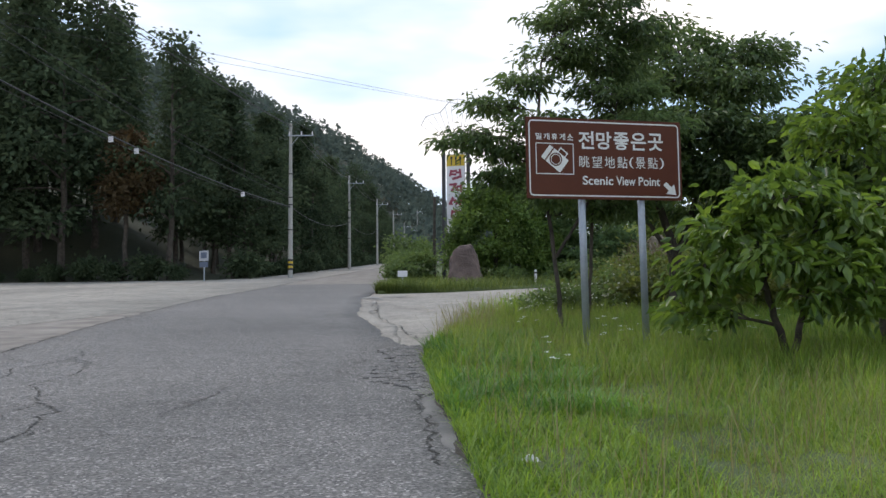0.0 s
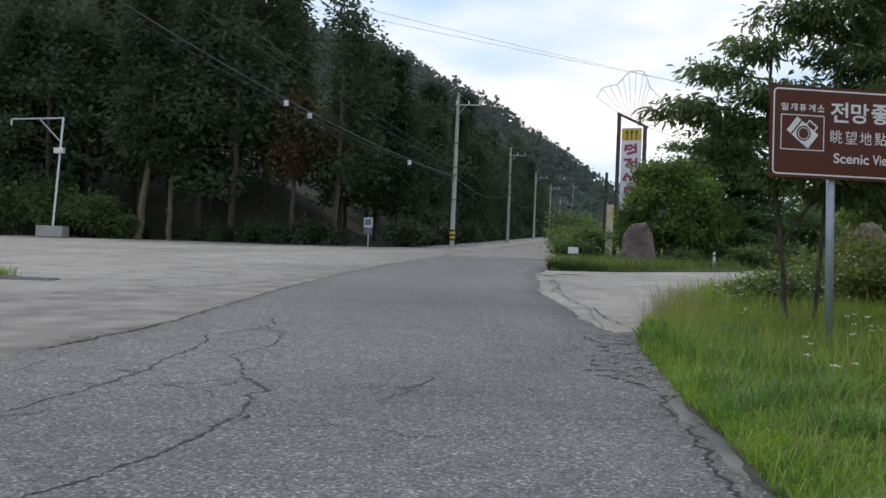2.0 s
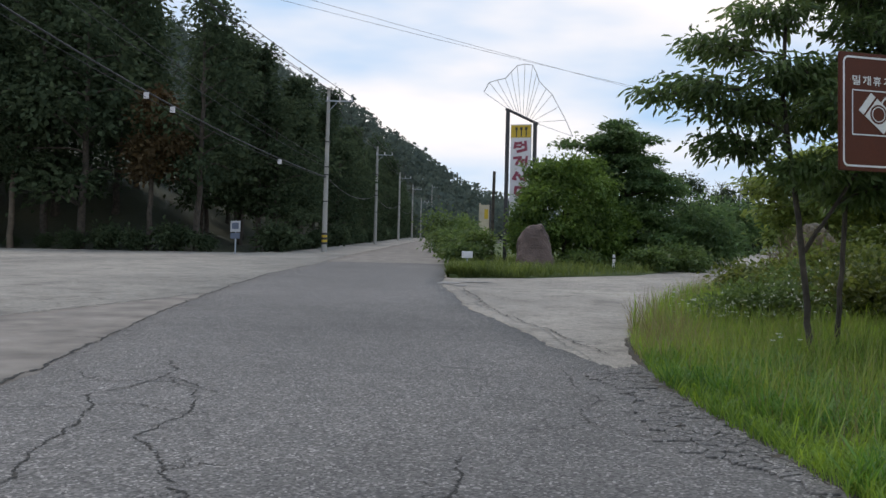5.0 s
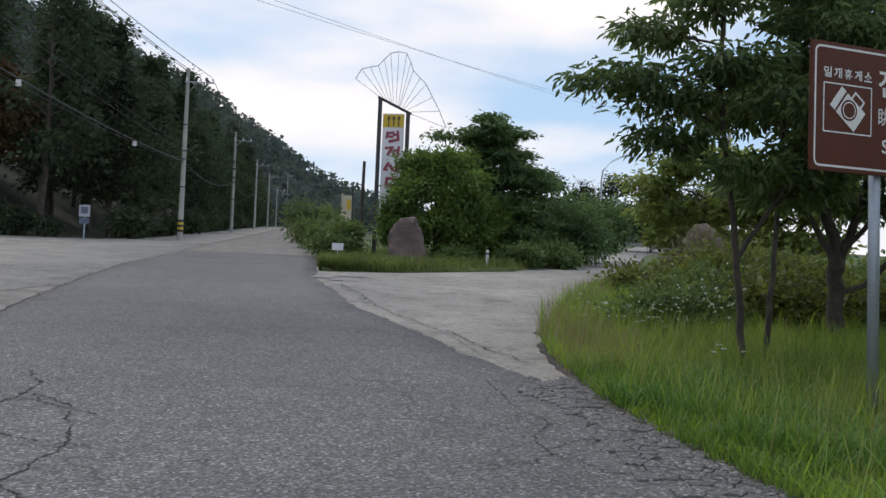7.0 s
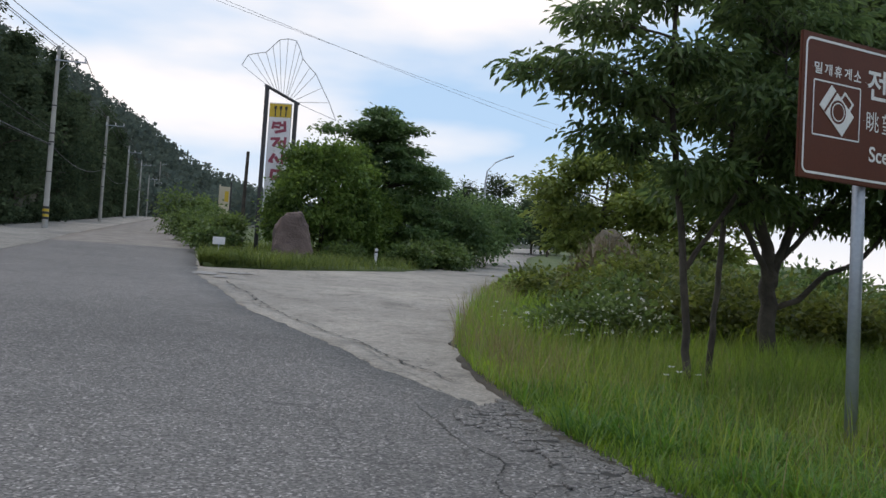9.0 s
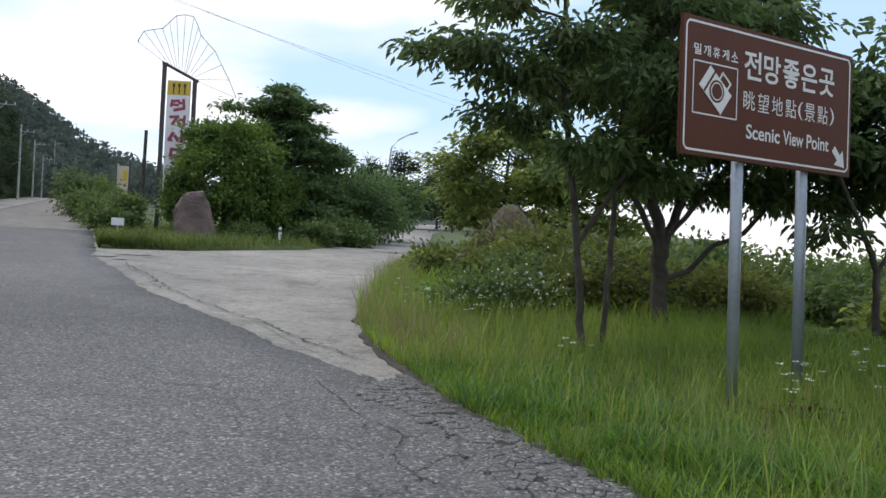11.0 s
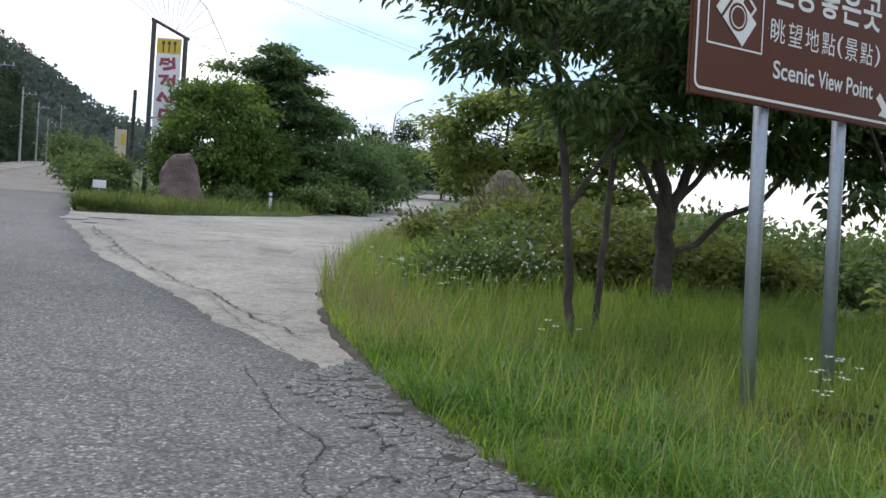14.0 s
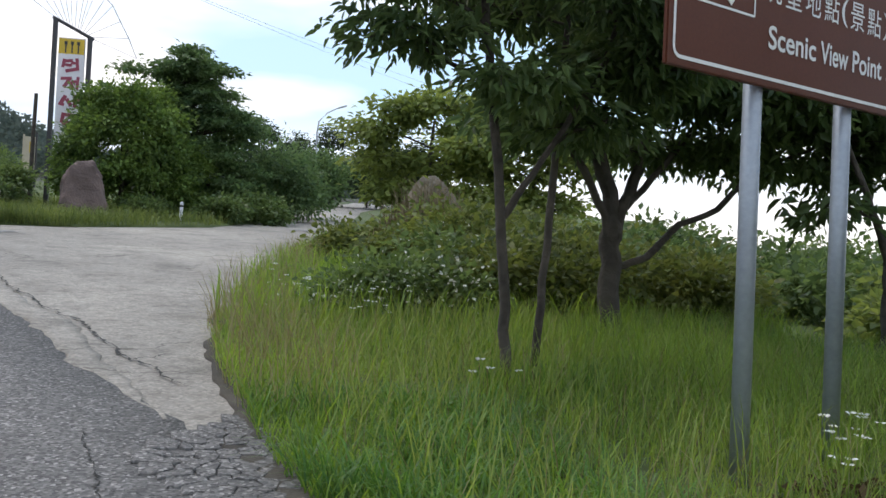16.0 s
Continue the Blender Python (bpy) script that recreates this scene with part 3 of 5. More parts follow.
def scenic_sign():
    W, Hh, bottom = 2.335, 1.113, 2.14
    e = thing("direction_sign", on_ground(1.795, 14.866), "brown roadside sign with white lettering on two steel posts", "sign")
    e.matrix_basis = pose(*on_ground(1.795, 14.866), 0, -0.6, 23.7)
    zc = bottom + Hh / 2
    part("board", box((W, 0.028, Hh), (0, 0, zc), 0.006), SIGN_BROWN, e, "brown board with white rounded border")
    face = -0.0175
    v, f = outline(W - 0.075, Hh - 0.075, 0, zc, face, 0.06, 0.018)
    part("border_line", mesh_of("border_line", v, f, SIGN_WHITE), SIGN_WHITE, e)
    X = lambda u: -W / 2 + u * W
    Z = lambda w: bottom + Hh * (1 - w)
    def cells(name, text, u0, u1, w1, w0, gap=0.06):
        total = sum(0.45 if c in "()" else 1.0 for c in text)
        step = (u1 - u0) / total
        u = u0
        line = part(name, box((0.004, 0.001, 0.004), (X(u0) - 0.01, face, Z((w0 + w1) / 2))), SIGN_WHITE, e)
        for c in text:
            k = 0.45 if c in "()" else 1.0
            lettering("letter", c, line, X(u + gap * step * k), X(u + (1 - gap) * step * k), Z(w1), Z(w0), face, SIGN_WHITE, "", 0.0 if ord(c) < 0xAC00 else 0.018)
            u += step * k

    cells("place_name", "밀재휴게소", 0.054, 0.300, 0.275, 0.195, 0.12)
    cells("korean_line", "전망좋은곳", 0.322, 0.885, 0.375, 0.155)
    cells("chinese_line", "眺望地點(景點)", 0.322, 0.885, 0.605, 0.462, 0.1)
    line = lettering("english_line", "Scenic", e, X(0.35), X(0.545), Z(0.82), Z(0.71), face, SIGN_WHITE, "", 0.016)
    lettering("word", "View", line, X(0.565), X(0.69), Z(0.82), Z(0.71), face, SIGN_WHITE, "", 0.016)
    lettering("word", "Point", line, X(0.71), X(0.852), Z(0.82), Z(0.71), face, SIGN_WHITE, "", 0.016)
    v, f = outline(0.238 * W, 0.385 * Hh, X(0.177), Z(0.507), face, 0.012, 0.012)
    icon = part("pictogram", mesh_of("pictogram", v, f, SIGN_WHITE), SIGN_WHITE, e, "square with a white tilted camera")
    cx, cz = X(0.177), Z(0.507)
    t = Matrix.Translation((cx, face, cz)) @ Matrix.Rotation(radians(38), 4, "Y")
    bm = box((0.345, 0.004, 0.215), (0, 0, 0))
    for size, at in (((0.14, 0.004, 0.016), (0.04, 0, 0.172)), ((0.016, 0.004, 0.06), (-0.022, 0, 0.135)), ((0.016, 0.004, 0.06), (0.102, 0, 0.135))):
        bm = box(size, at, bm=bm)
    bmesh.ops.transform(bm, matrix=t, verts=bm.verts)
    part("camera_shape", bm, SIGN_WHITE, icon)
    for r, dy, m, nm in ((0.092, 0.0035, SIGN_BROWN, "lens_ring"), (0.074, 0.0050, SIGN_WHITE, "lens_band"), (0.064, 0.0065, SIGN_BROWN, "lens_glass")):
        bm = bmesh.new()
        bmesh.ops.create_circle(bm, cap_ends=True, segments=32, radius=r, matrix=Matrix.Translation((cx + 0.012, face - dy, cz - 0.01)) @ Matrix.Rotation(radians(90), 4, "X"))
        part(nm, bm, m, icon)
    bm = box((0.018, 0.004, 0.215), (-0.10, -0.004, 0))
    bmesh.ops.transform(bm, matrix=t, verts=bm.verts)
    part("camera_stripe", bm, SIGN_BROWN, icon)
    # arrow to the lower right
    pts = [(-0.11, 0.033), (-0.0, 0.033), (-0.0, 0.095), (0.125, 0.0), (-0.0, -0.095), (-0.0, -0.033), (-0.11, -0.033)]
    a = Matrix.Translation((X(0.918), face, Z(0.853))) @ Matrix.Rotation(radians(43), 4, "Y")
    part("arrow", mesh_of("arrow", [a @ Vector((x, 0, z)) for x, z in pts], [tuple(range(7))[::-1]], SIGN_WHITE), SIGN_WHITE, e)
    for px in (-0.335, 0.565):
        post = part("post", rod("post", (px + 0.024, 0.075, -0.3), (px - 0.01, 0.075, bottom + Hh - 0.1), 0.05, GALV, 20), GALV, e, "grey galvanised steel post")
        for bz in (bottom + 0.2, bottom + Hh - 0.25):
            part("clamp", box((0.16, 0.075, 0.05), (px, 0.055, bz), 0.006), GALV, post)
        for p in post.data.polygons:
            p.use_smooth = len(p.vertices) == 4
    for bz in (bottom + 0.2, bottom + Hh - 0.25):
        part("stiffener", box((W - 0.1, 0.03, 0.05), (0, 0.03, bz), 0.004), BACK_METAL, e)
    return e


scenic_sign()

# ---- roadside trees ----
tree_thing("roadside_tree", on_ground(1.12, 17.4), [
    [(0, 0, -0.2, 0.046), (-0.05, 0, 0.6, 0.042), (-0.12, 0, 1.4, 0.039), (-0.25, 0, 2.3, 0.035), (-0.38, 0, 3.3, 0.03), (-0.3, 0.1, 4.6, 0.02)],
    [(-0.1, 0, 1.35, 0.032), (0.15, 0, 1.75, 0.026), (0.6, -0.1, 2.5, 0.025), (0.9, 0, 3.4, 0.015)]],
    [((-1.6, -0.1, 3.25), (0.6, 0.5, 0.18), 18), ((-1.1, 0, 3.05), (0.6, 0.6, 0.2), 18), ((-1.2, 0.2, 3.85), (0.5, 0.5, 0.16), 14), ((-0.55, 0, 4.2), (0.55, 0.6, 0.2), 15), ((-0.9, -0.1, 2.6), (0.55, 0.5, 0.18), 14),
     ((-0.3, -0.3, 3.45), (0.7, 0.6, 0.24), 24), ((0.2, 0, 4.7), (0.8, 0.8, 0.25), 26), ((0.15, 0.2, 5.3), (0.7, 0.7, 0.22), 20), ((0.7, 0.1, 5.5), (0.8, 0.7, 0.25), 22), ((0.9, 0, 4.0), (0.8, 0.7, 0.28), 28), ((0.5, -0.5, 3.0), (0.8, 0.6, 0.26), 28),
     ((1.3, -0.3, 3.35), (0.8, 0.6, 0.28), 26), ((1.2, -0.1, 2.6), (0.7, 0.6, 0.22), 20), ((-0.1, -0.3, 2.25), (0.6, 0.5, 0.18), 16), ((0.7, 0.3, 2.1), (0.6, 0.5, 0.18), 14)],
    11, BARK, LEAF_NEAR, 0.125, 0.38, 36, "slender broadleaf tree with dark layered foliage in verge grass", group="roadside trees", spread=0.14, fullness=1.15, droop=-0.7, tier=0.7)
tree_thing("roadside_tree", on_ground(1.5, 17.9), [
    [(0, 0, -0.2, 0.037), (0.06, 0, 0.8, 0.034), (0.12, 0, 1.9, 0.032), (0.16, 0, 3.0, 0.024), (0.3, 0.2, 4.4, 0.015)]],
    [((0.3, 0.2, 4.5), (0.9, 0.8, 0.45), 30), ((0.7, 0.4, 3.5), (0.9, 0.8, 0.42), 30), ((-0.4, 0.4, 3.1), (0.7, 0.7, 0.35), 22), ((1.0, -0.2, 5.1), (0.9, 0.8, 0.42), 28), ((0.5, -0.2, 2.5), (0.7, 0.5, 0.32), 20)],
    12, BARK, LEAF_NEAR, 0.125, 0.38, 36, "thin-stemmed broadleaf tree beside a larger one", "tree", "roadside trees", spread=0.16, fullness=1.3, droop=-0.7, tier=0.6)
tree_thing("roadside_tree", on_ground(3.15, 20.0), [
    [(0, 0, -0.2, 0.14), (0.0, 0, 0.5, 0.115), (-0.03, 0, 1.2, 0.105), (-0.05, 0, 1.6, 0.085), (-0.35, 0, 2.5, 0.07), (-0.7, 0, 3.6, 0.04)],
    [(-0.01, 0, 0.95, 0.06), (0.05, 0, 1.3, 0.068), (0.3, 0.03, 2.0, 0.06), (0.6, 0.1, 3.0, 0.045), (0.8, 0.2, 4.4, 0.025)],
    [(-0.02, 0, 1.0, 0.05), (-0.12, -0.05, 1.4, 0.045), (-0.6, -0.15, 2.1, 0.038), (-1.0, -0.2, 2.8, 0.025)],
    [(0.12, 0.01, 1.45, 0.04), (0.6, -0.1, 2.05, 0.036), (1.2, -0.15, 2.9, 0.028), (1.6, -0.1, 3.6, 0.016)],
    [(0.0, 0, 0.85, 0.045), (0.35, -0.05, 0.95, 0.042), (0.75, -0.1, 1.35, 0.038), (1.1, -0.2, 1.5, 0.034), (1.5, -0.2, 1.95, 0.028), (2.3, -0.3, 2.3, 0.02)]],
    [((-0.9, -0.3, 2.2), (0.8, 0.6, 0.4), 24), ((0.4, 0.2, 2.1), (0.8, 0.6, 0.3), 16), ((1.3, -0.1, 2.15), (0.8, 0.6, 0.4), 20), ((2.0, -0.2, 2.0), (0.8, 0.5, 0.4), 16), ((3.1, -0.3, 2.1), (0.8, 0.6, 0.4), 22), ((0.6, -0.5, 3.8), (1.0, 0.6, 0.5), 30), ((0.5, -0.5, 2.6), (0.9, 0.5, 0.45), 26), ((1.5, -0.4, 2.95), (0.9, 0.5, 0.45), 24), ((-0.3, -0.4, 3.3), (0.8, 0.5, 0.45), 24), ((0.2, -0.9, 3.5), (1.2, 0.6, 0.5), 36), ((1.6, -0.9, 3.3), (1.1, 0.6, 0.55), 34), ((2.9, -0.6, 3.6), (1.0, 0.7, 0.5), 28), ((-0.9, 0, 3.7), (0.9, 0.9, 0.5), 34), ((0.1, 0, 4.6), (1.1, 1.0, 0.5), 40), ((1.2, -0.2, 4.3), (1.0, 0.9, 0.5), 36), ((2.1, 0, 3.4), (1.0, 0.9, 0.5), 36), ((0.8, -0.6, 2.75), (1.0, 0.7, 0.4), 34), ((2.5, -0.3, 2.5), (0.9, 0.7, 0.36), 34),
     ((1.5, 0.5, 5.1), (1.0, 0.9, 0.45), 32), ((-0.3, -0.7, 2.9), (0.9, 0.7, 0.4), 28), ((0.0, 0.8, 5.4), (1.0, 0.9, 0.45), 30), ((3.2, 0, 3.0), (0.8, 0.8, 0.4), 24), ((1.5, 0.6, 3.3), (1.1, 0.8, 0.5), 30)],
    13, BARK, LEAF_NEAR, 0.135, 0.46, 36, "forked broadleaf tree with a thick dark trunk and drooping leaves", "tree", "roadside trees", spread=0.17, fullness=1.25, droop=-0.7, tier=0.6)
tree_thing("roadside_tree", on_ground(5.75, 18.9), [
    [(0, 0, -0.2, 0.06), (-0.02, 0, 0.7, 0.052), (-0.05, 0, 1.2, 0.045), (-0.35, 0, 1.8, 0.035), (-0.7, 0, 2.5, 0.02)],
    [(-0.05, 0, 1.1, 0.035), (0.35, 0, 1.7, 0.03), (0.6, 0, 2.6, 0.025), (0.7, 0, 3.6, 0.012)],
    [(0.08, 0, 0.0, 0.045), (0.6, 0.1, 0.8, 0.035), (1.2, 0.1, 1.7, 0.02)]],
    [((-0.8, 0, 2.6), (0.5, 0.5, 0.28), 16), ((-1.5, 0, 2.7), (0.7, 0.5, 0.3), 18), ((0.0, 0.1, 2.5), (0.6, 0.5, 0.25), 12), ((0.5, 0, 2.7), (0.6, 0.6, 0.3), 16), ((0.8, 0, 3.5), (0.7, 0.7, 0.35), 20), ((-0.1, 0.2, 3.4), (0.6, 0.6, 0.3), 14), ((-0.7, 0, 1.6), (0.4, 0.4, 0.2), 8), ((1.3, 0.1, 2.0), (0.6, 0.5, 0.28), 12), ((0.3, -0.2, 4.2), (0.6, 0.6, 0.3), 12)],
    14, BARK, LEAF_NEAR, 0.17, 0.5, 16, "open-crowned broadleaf tree with slanting dark stems", "tree", "roadside trees", spread=0.2)
tree_thing("persimmon_tree", on_ground(3.72, 12.7), [
    [(0, 0, -0.15, 0.055), (-0.05, 0, 0.35, 0.046), (-0.18, 0, 0.8, 0.04), (-0.3, 0, 1.3, 0.03), (-0.35, 0, 2.0, 0.015)],
    [(0.03, 0, 0.0, 0.05), (0.1, 0, 0.4, 0.042), (0.2, 0, 0.8, 0.036), (0.3, 0.1, 1.5, 0.025), (0.5, 0.1, 2.2, 0.012)]],
    [((-1.05, -0.2, 1.1), (0.38, 0.45, 0.22), 15), ((-0.65, -0.3, 1.6), (0.5, 0.45, 0.22), 18), ((0, -0.3, 1.95), (0.55, 0.5, 0.22), 20), ((0.75, 0, 1.75), (0.55, 0.5, 0.24), 20), ((-0.2, -0.5, 1.25), (0.65, 0.4, 0.2), 19), ((0.6, -0.4, 1.15), (0.55, 0.45, 0.2), 18), ((1.25, 0, 1.35), (0.5, 0.5, 0.24), 18),
     ((-0.95, 0, 0.7), (0.4, 0.35, 0.16), 9), ((0.3, -0.5, 0.8), (0.5, 0.35, 0.14), 8), ((1.1, -0.3, 0.75), (0.5, 0.4, 0.16), 9), ((0.2, 0.4, 2.1), (0.6, 0.5, 0.3), 24)],
    15, BARK, LEAF_PERSIMMON, 0.165, 0.52, 18, "low persimmon tree with large glossy yellow-green leaves in grass", "tree", "persimmon trees", spread=0.19, droop=-0.55)
tree_thing("persimmon_tree", on_ground(5.1, 14.0), [
    [(0, 0, -0.15, 0.07), (0.05, 0, 0.6, 0.06), (0.0, 0, 1.4, 0.05), (-0.1, 0, 2.4, 0.035), (0.0, 0, 3.4, 0.015)],
    [(0.02, 0, 0.7, 0.045), (0.5, 0, 1.3, 0.035), (0.9, 0, 2.2, 0.02)]],
    [((-0.9, -0.1, 2.0), (0.6, 0.55, 0.4), 26), ((-0.4, -0.3, 2.8), (0.6, 0.6, 0.4), 28), ((0.2, 0, 3.5), (0.6, 0.6, 0.4), 28), ((0.9, 0, 2.8), (0.7, 0.6, 0.4), 28), ((0.3, -0.4, 2.1), (0.8, 0.5, 0.4), 30), ((1.0, -0.2, 1.7), (0.7, 0.6, 0.4), 26), ((-0.3, -0.4, 1.4), (0.7, 0.5, 0.3), 22), ((0.7, -0.4, 1.0), (0.6, 0.5, 0.3), 18)],
    16, BARK, LEAF_PERSIMMON, 0.165, 0.5, 18, "taller persimmon tree with glossy green leaves behind a low one", "tree", "persimmon trees", spread=0.2, droop=-0.5)
for k, (x, y, s) in enumerate(((5.3, 35.5, 1.0), (7.6, 34.0, 0.9))):
    tree_thing("roadside_tree", on_ground(x, y), [
        [(0, 0, -0.2, 0.1), (0.05, 0, 1.0, 0.085), (0.0, 0, 2.2, 0.06), (0.1, 0, 3.4 * s, 0.03)]],
        [((-1.6, -0.2, 2.9 * s), (0.8, 0.7, 0.28), 20), ((-1.1, 0.2, 2.2), (0.9, 0.8, 0.3), 22), ((-0.6, 0, 3.5 * s), (0.9, 0.8, 0.35), 24), ((0.5, 0, 3.8 * s), (1.0, 0.9, 0.4), 26), ((1.2, 0, 3.0), (1.0, 0.9, 0.45), 26), ((-0.9, -0.3, 1.5), (0.9, 0.7, 0.32), 20), ((0.6, -0.4, 2.3), (1.1, 0.8, 0.45), 26), ((0.3, -0.3, 1.3), (1.1, 0.8, 0.4), 22)],
        21 + k, BARK_GREY, LEAF_LIGHT, 0.2, 0.5, 40, "light green broadleaf tree with flat layered branches", "tree", "light green trees", spread=0.24, sides=4, fullness=1.1)

# ---- island: bush mound, layered tree, low shrubs ----
rng = np.random.default_rng(8)
vine = []
for k in range(46):
    u, a = (k + 0.5) / 46, k * 2.4
    z = 0.5 + 3.7 * u
    reach = 1.95 * math.sqrt(max(0.0, 1 - (max(0.0, z - 1.6) / 2.9) ** 2))
    vine.append(((reach * math.cos(a) + 0.2, 0.8 * reach * math.sin(a) - 0.2, z + 0.2 * rng.normal()), (0.5 + 0.2 * rng.random(), 0.5, 0.42), 26))
for k in range(12):
    vine.append(((1.5 + 1.4 * rng.random(), -0.4 + 0.7 * rng.random(), 0.4 + 1.9 * rng.random()), (0.5, 0.45, 0.28), 20))
tree_thing("vine_covered_bush", on_ground(-2.5, 48.6), [
    [(0, 0, -0.2, 0.12), (0.1, 0, 1.5, 0.1), (0, 0, 3.2, 0.06)], [(-0.8, 0, -0.2, 0.08), (-1.1, 0, 1.5, 0.06)], [(1.0, 0, -0.2, 0.08), (1.3, 0, 1.5, 0.06)]],
    vine,
    31, BARK, LEAF_VINE, 0.155, 0.62, 30, "rounded mound of dense green vine-covered bush on the island", "bush", spread=0.18, sides=4, flat_leaf=0.95, bare_twigs=False)
rng = np.random.default_rng(5)
lay = []
for z, near, far in ((0.7, 2.4, 3.0), (1.35, 2.5, 3.3), (2.0, 2.4, 3.3), (2.7, 2.2, 3.1), (3.5, 1.7, 4.3), (4.2, 1.3, 3.2), (4.85, 1.0, 2.2), (5.4, 2.4, 1.2), (5.8, 1.0, 1.7), (6.2, 0.35, 0.4)):
    n = 4 + int(2.2 * (near + far) / 2)
    for k in range(n):
        a = 2 * math.pi * (k + rng.random() * 0.7) / n + z
        reach = (near + (far - near) * (0.5 + 0.5 * math.cos(a))) * (0.72 + 0.36 * rng.random())
        for q in ((0.45, 0.85) if reach > 1.2 else (0.7,)):
            q *= 0.85 + 0.2 * rng.random()
            lay.append(((reach * q * math.cos(a), reach * q * math.sin(a) * 0.8, z + 0.5 * (rng.random() - 0.5)), (0.34 + 0.14 * reach, 0.34 + 0.14 * reach, 0.13), int(8 + 3.6 * reach)))
tree_thing("layered_tree", on_ground(-0.25, 50.5), [[(0, 0, -0.2, 0.16), (0, 0, 2, 0.13), (0.05, 0, 4, 0.08), (0, 0, 5.4, 0.04), (0, 0, 6.3, 0.015)]], lay,
           32, BARK, LEAF_PINE, 0.23, 0.42, 18, "dark green tree with spreading horizontal tiers on the island", "tree", spread=0.22, sides=4, flat_leaf=0.35, droop=-0.2, fullness=1.0, bare_twigs=False)


def shrub(at, r, h, seed, leaf, size, label, group, name="shrub", n=26, flower=0):
    g = np.random.default_rng(seed)
    lobes = []
    for k in range(6):
        a = k * 2.4 + g.random()
        q = r * 0.55 * g.random() ** 0.5
        lobes.append(((q * math.cos(a), q * math.sin(a), h * (0.35 + 0.4 * g.random())), (r * 0.5, r * 0.5, h * 0.3), n))
    stems = [[(0.1 * k - 0.1, 0, -0.1, 0.02), (0.2 * k - 0.2, 0.05, h * 0.4, 0.014), (0.35 * k - 0.35, 0.1, h * 0.8, 0.006)] for k in range(3)]
    e = tree_thing(name, at, stems, lobes, seed, BARK, leaf, size * 0.95, 0.6, 24, label, "shrub", group, spread=0.16 * r + 0.05, sides=4, flat_leaf=0.8, bare_twigs=False)
    if flower:
        c = g.normal(size=(flower, 3)) * np.array([r * 0.45, r * 0.45, h * 0.22]) + np.array([0, 0, h * 0.62])
        v, f = leaves(c, g.normal(size=(flower, 3)) + np.array([0, 0, 0.4]), 0.045, 0.9, g, 0.1, 4)
        part("blossom", fast_mesh("blossom", v, f, PETAL), PETAL, e, "small white blossoms")
    return e


shrub(on_ground(3.7, 52.3), 2.0, 3.3, 41, LEAF_PINE, 0.2, "dark spreading evergreen shrub at the island's edge", "island shrubs", n=40)
shrub(on_ground(2.2, 47.8), 1.2, 0.9, 42, LEAF_BUSH, 0.16, "low dark green shrub at the island's edge", "island shrubs")
shrub(on_ground(0.9, 46.0), 1.0, 0.8, 43, LEAF_BUSH, 0.16, "low dark green shrub at the island's edge", "island shrubs")
shrub(on_ground(5.6, 57.0), 2.0, 3.0, 44, LEAF_PINE, 0.2, "dark spreading evergreen shrub at the island's edge", "island shrubs", n=36)
shrub(on_ground(-6.6, 47.2), 0.9, 0.8, 45, LEAF_BUSH, 0.14, "light green shrub beside the road on the island", "island shrubs")
shrub(on_ground(-6.4, 50.0), 1.1, 1.7, 46, LEAF_BUSH, 0.16, "green shrub beside the tall restaurant sign", "island shrubs", n=34)
shrub(on_ground(-7.6, 54.5), 1.1, 1.3, 47, LEAF_BUSH, 0.16, "light green shrub beside the road on the island", "island shrubs", n=34)
shrub(on_ground(-9.0, 62.0), 1.3, 1.6, 48, LEAF_BUSH, 0.18, "light green shrub beside the road on the island", "island shrubs", n=34)
shrub(on_ground(-10.5, 74.0), 2.0, 2.6, 49, LEAF_BUSH, 0.22, "green shrub beside the road on the island", "island shrubs", n=34)
shrub(on_ground(-1.6, 45.6), 0.7, 0.7, 50, LEAF_BUSH, 0.13, "small green shrub beside the red rock", "island shrubs")
shrub(on_ground(1.45, 21.2), 0.85, 0.75, 51, LEAF_BUSH, 0.1, "wild shrub with many small white blossoms at the verge", "flowering shrubs", "flowering_shrub", 34, 420)
shrub(on_ground(2.35, 22.6), 0.85, 0.95, 52, LEAF_BUSH, 0.1, "wild shrub with many small white blossoms at the verge", "flowering shrubs", "flowering_shrub", 30, 300)
shrub(on_ground(0.65, 21.3), 0.7, 0.5, 53, LEAF_BUSH, 0.09, "low wild shrub with scattered white blossoms at the verge", "flowering shrubs", "flowering_shrub", 22, 220)
for k, (x, y, r, h) in enumerate(((2.7, 21.6, 1.1, 0.95), (3.9, 22.2, 1.2, 1.05), (5.1, 21.4, 1.1, 0.85), (3.0, 24.6, 1.2, 1.35), (4.4, 26.6, 1.3, 1.35), (2.7, 26.4, 1.0, 0.85), (2.2, 28.6, 0.9, 0.7))):
    shrub(on_ground(x, y), r, h, 90 + k, LEAF_OLIVE, 0.12, "olive green bramble on the mound behind the trees", "mound brambles", "bramble", 26)
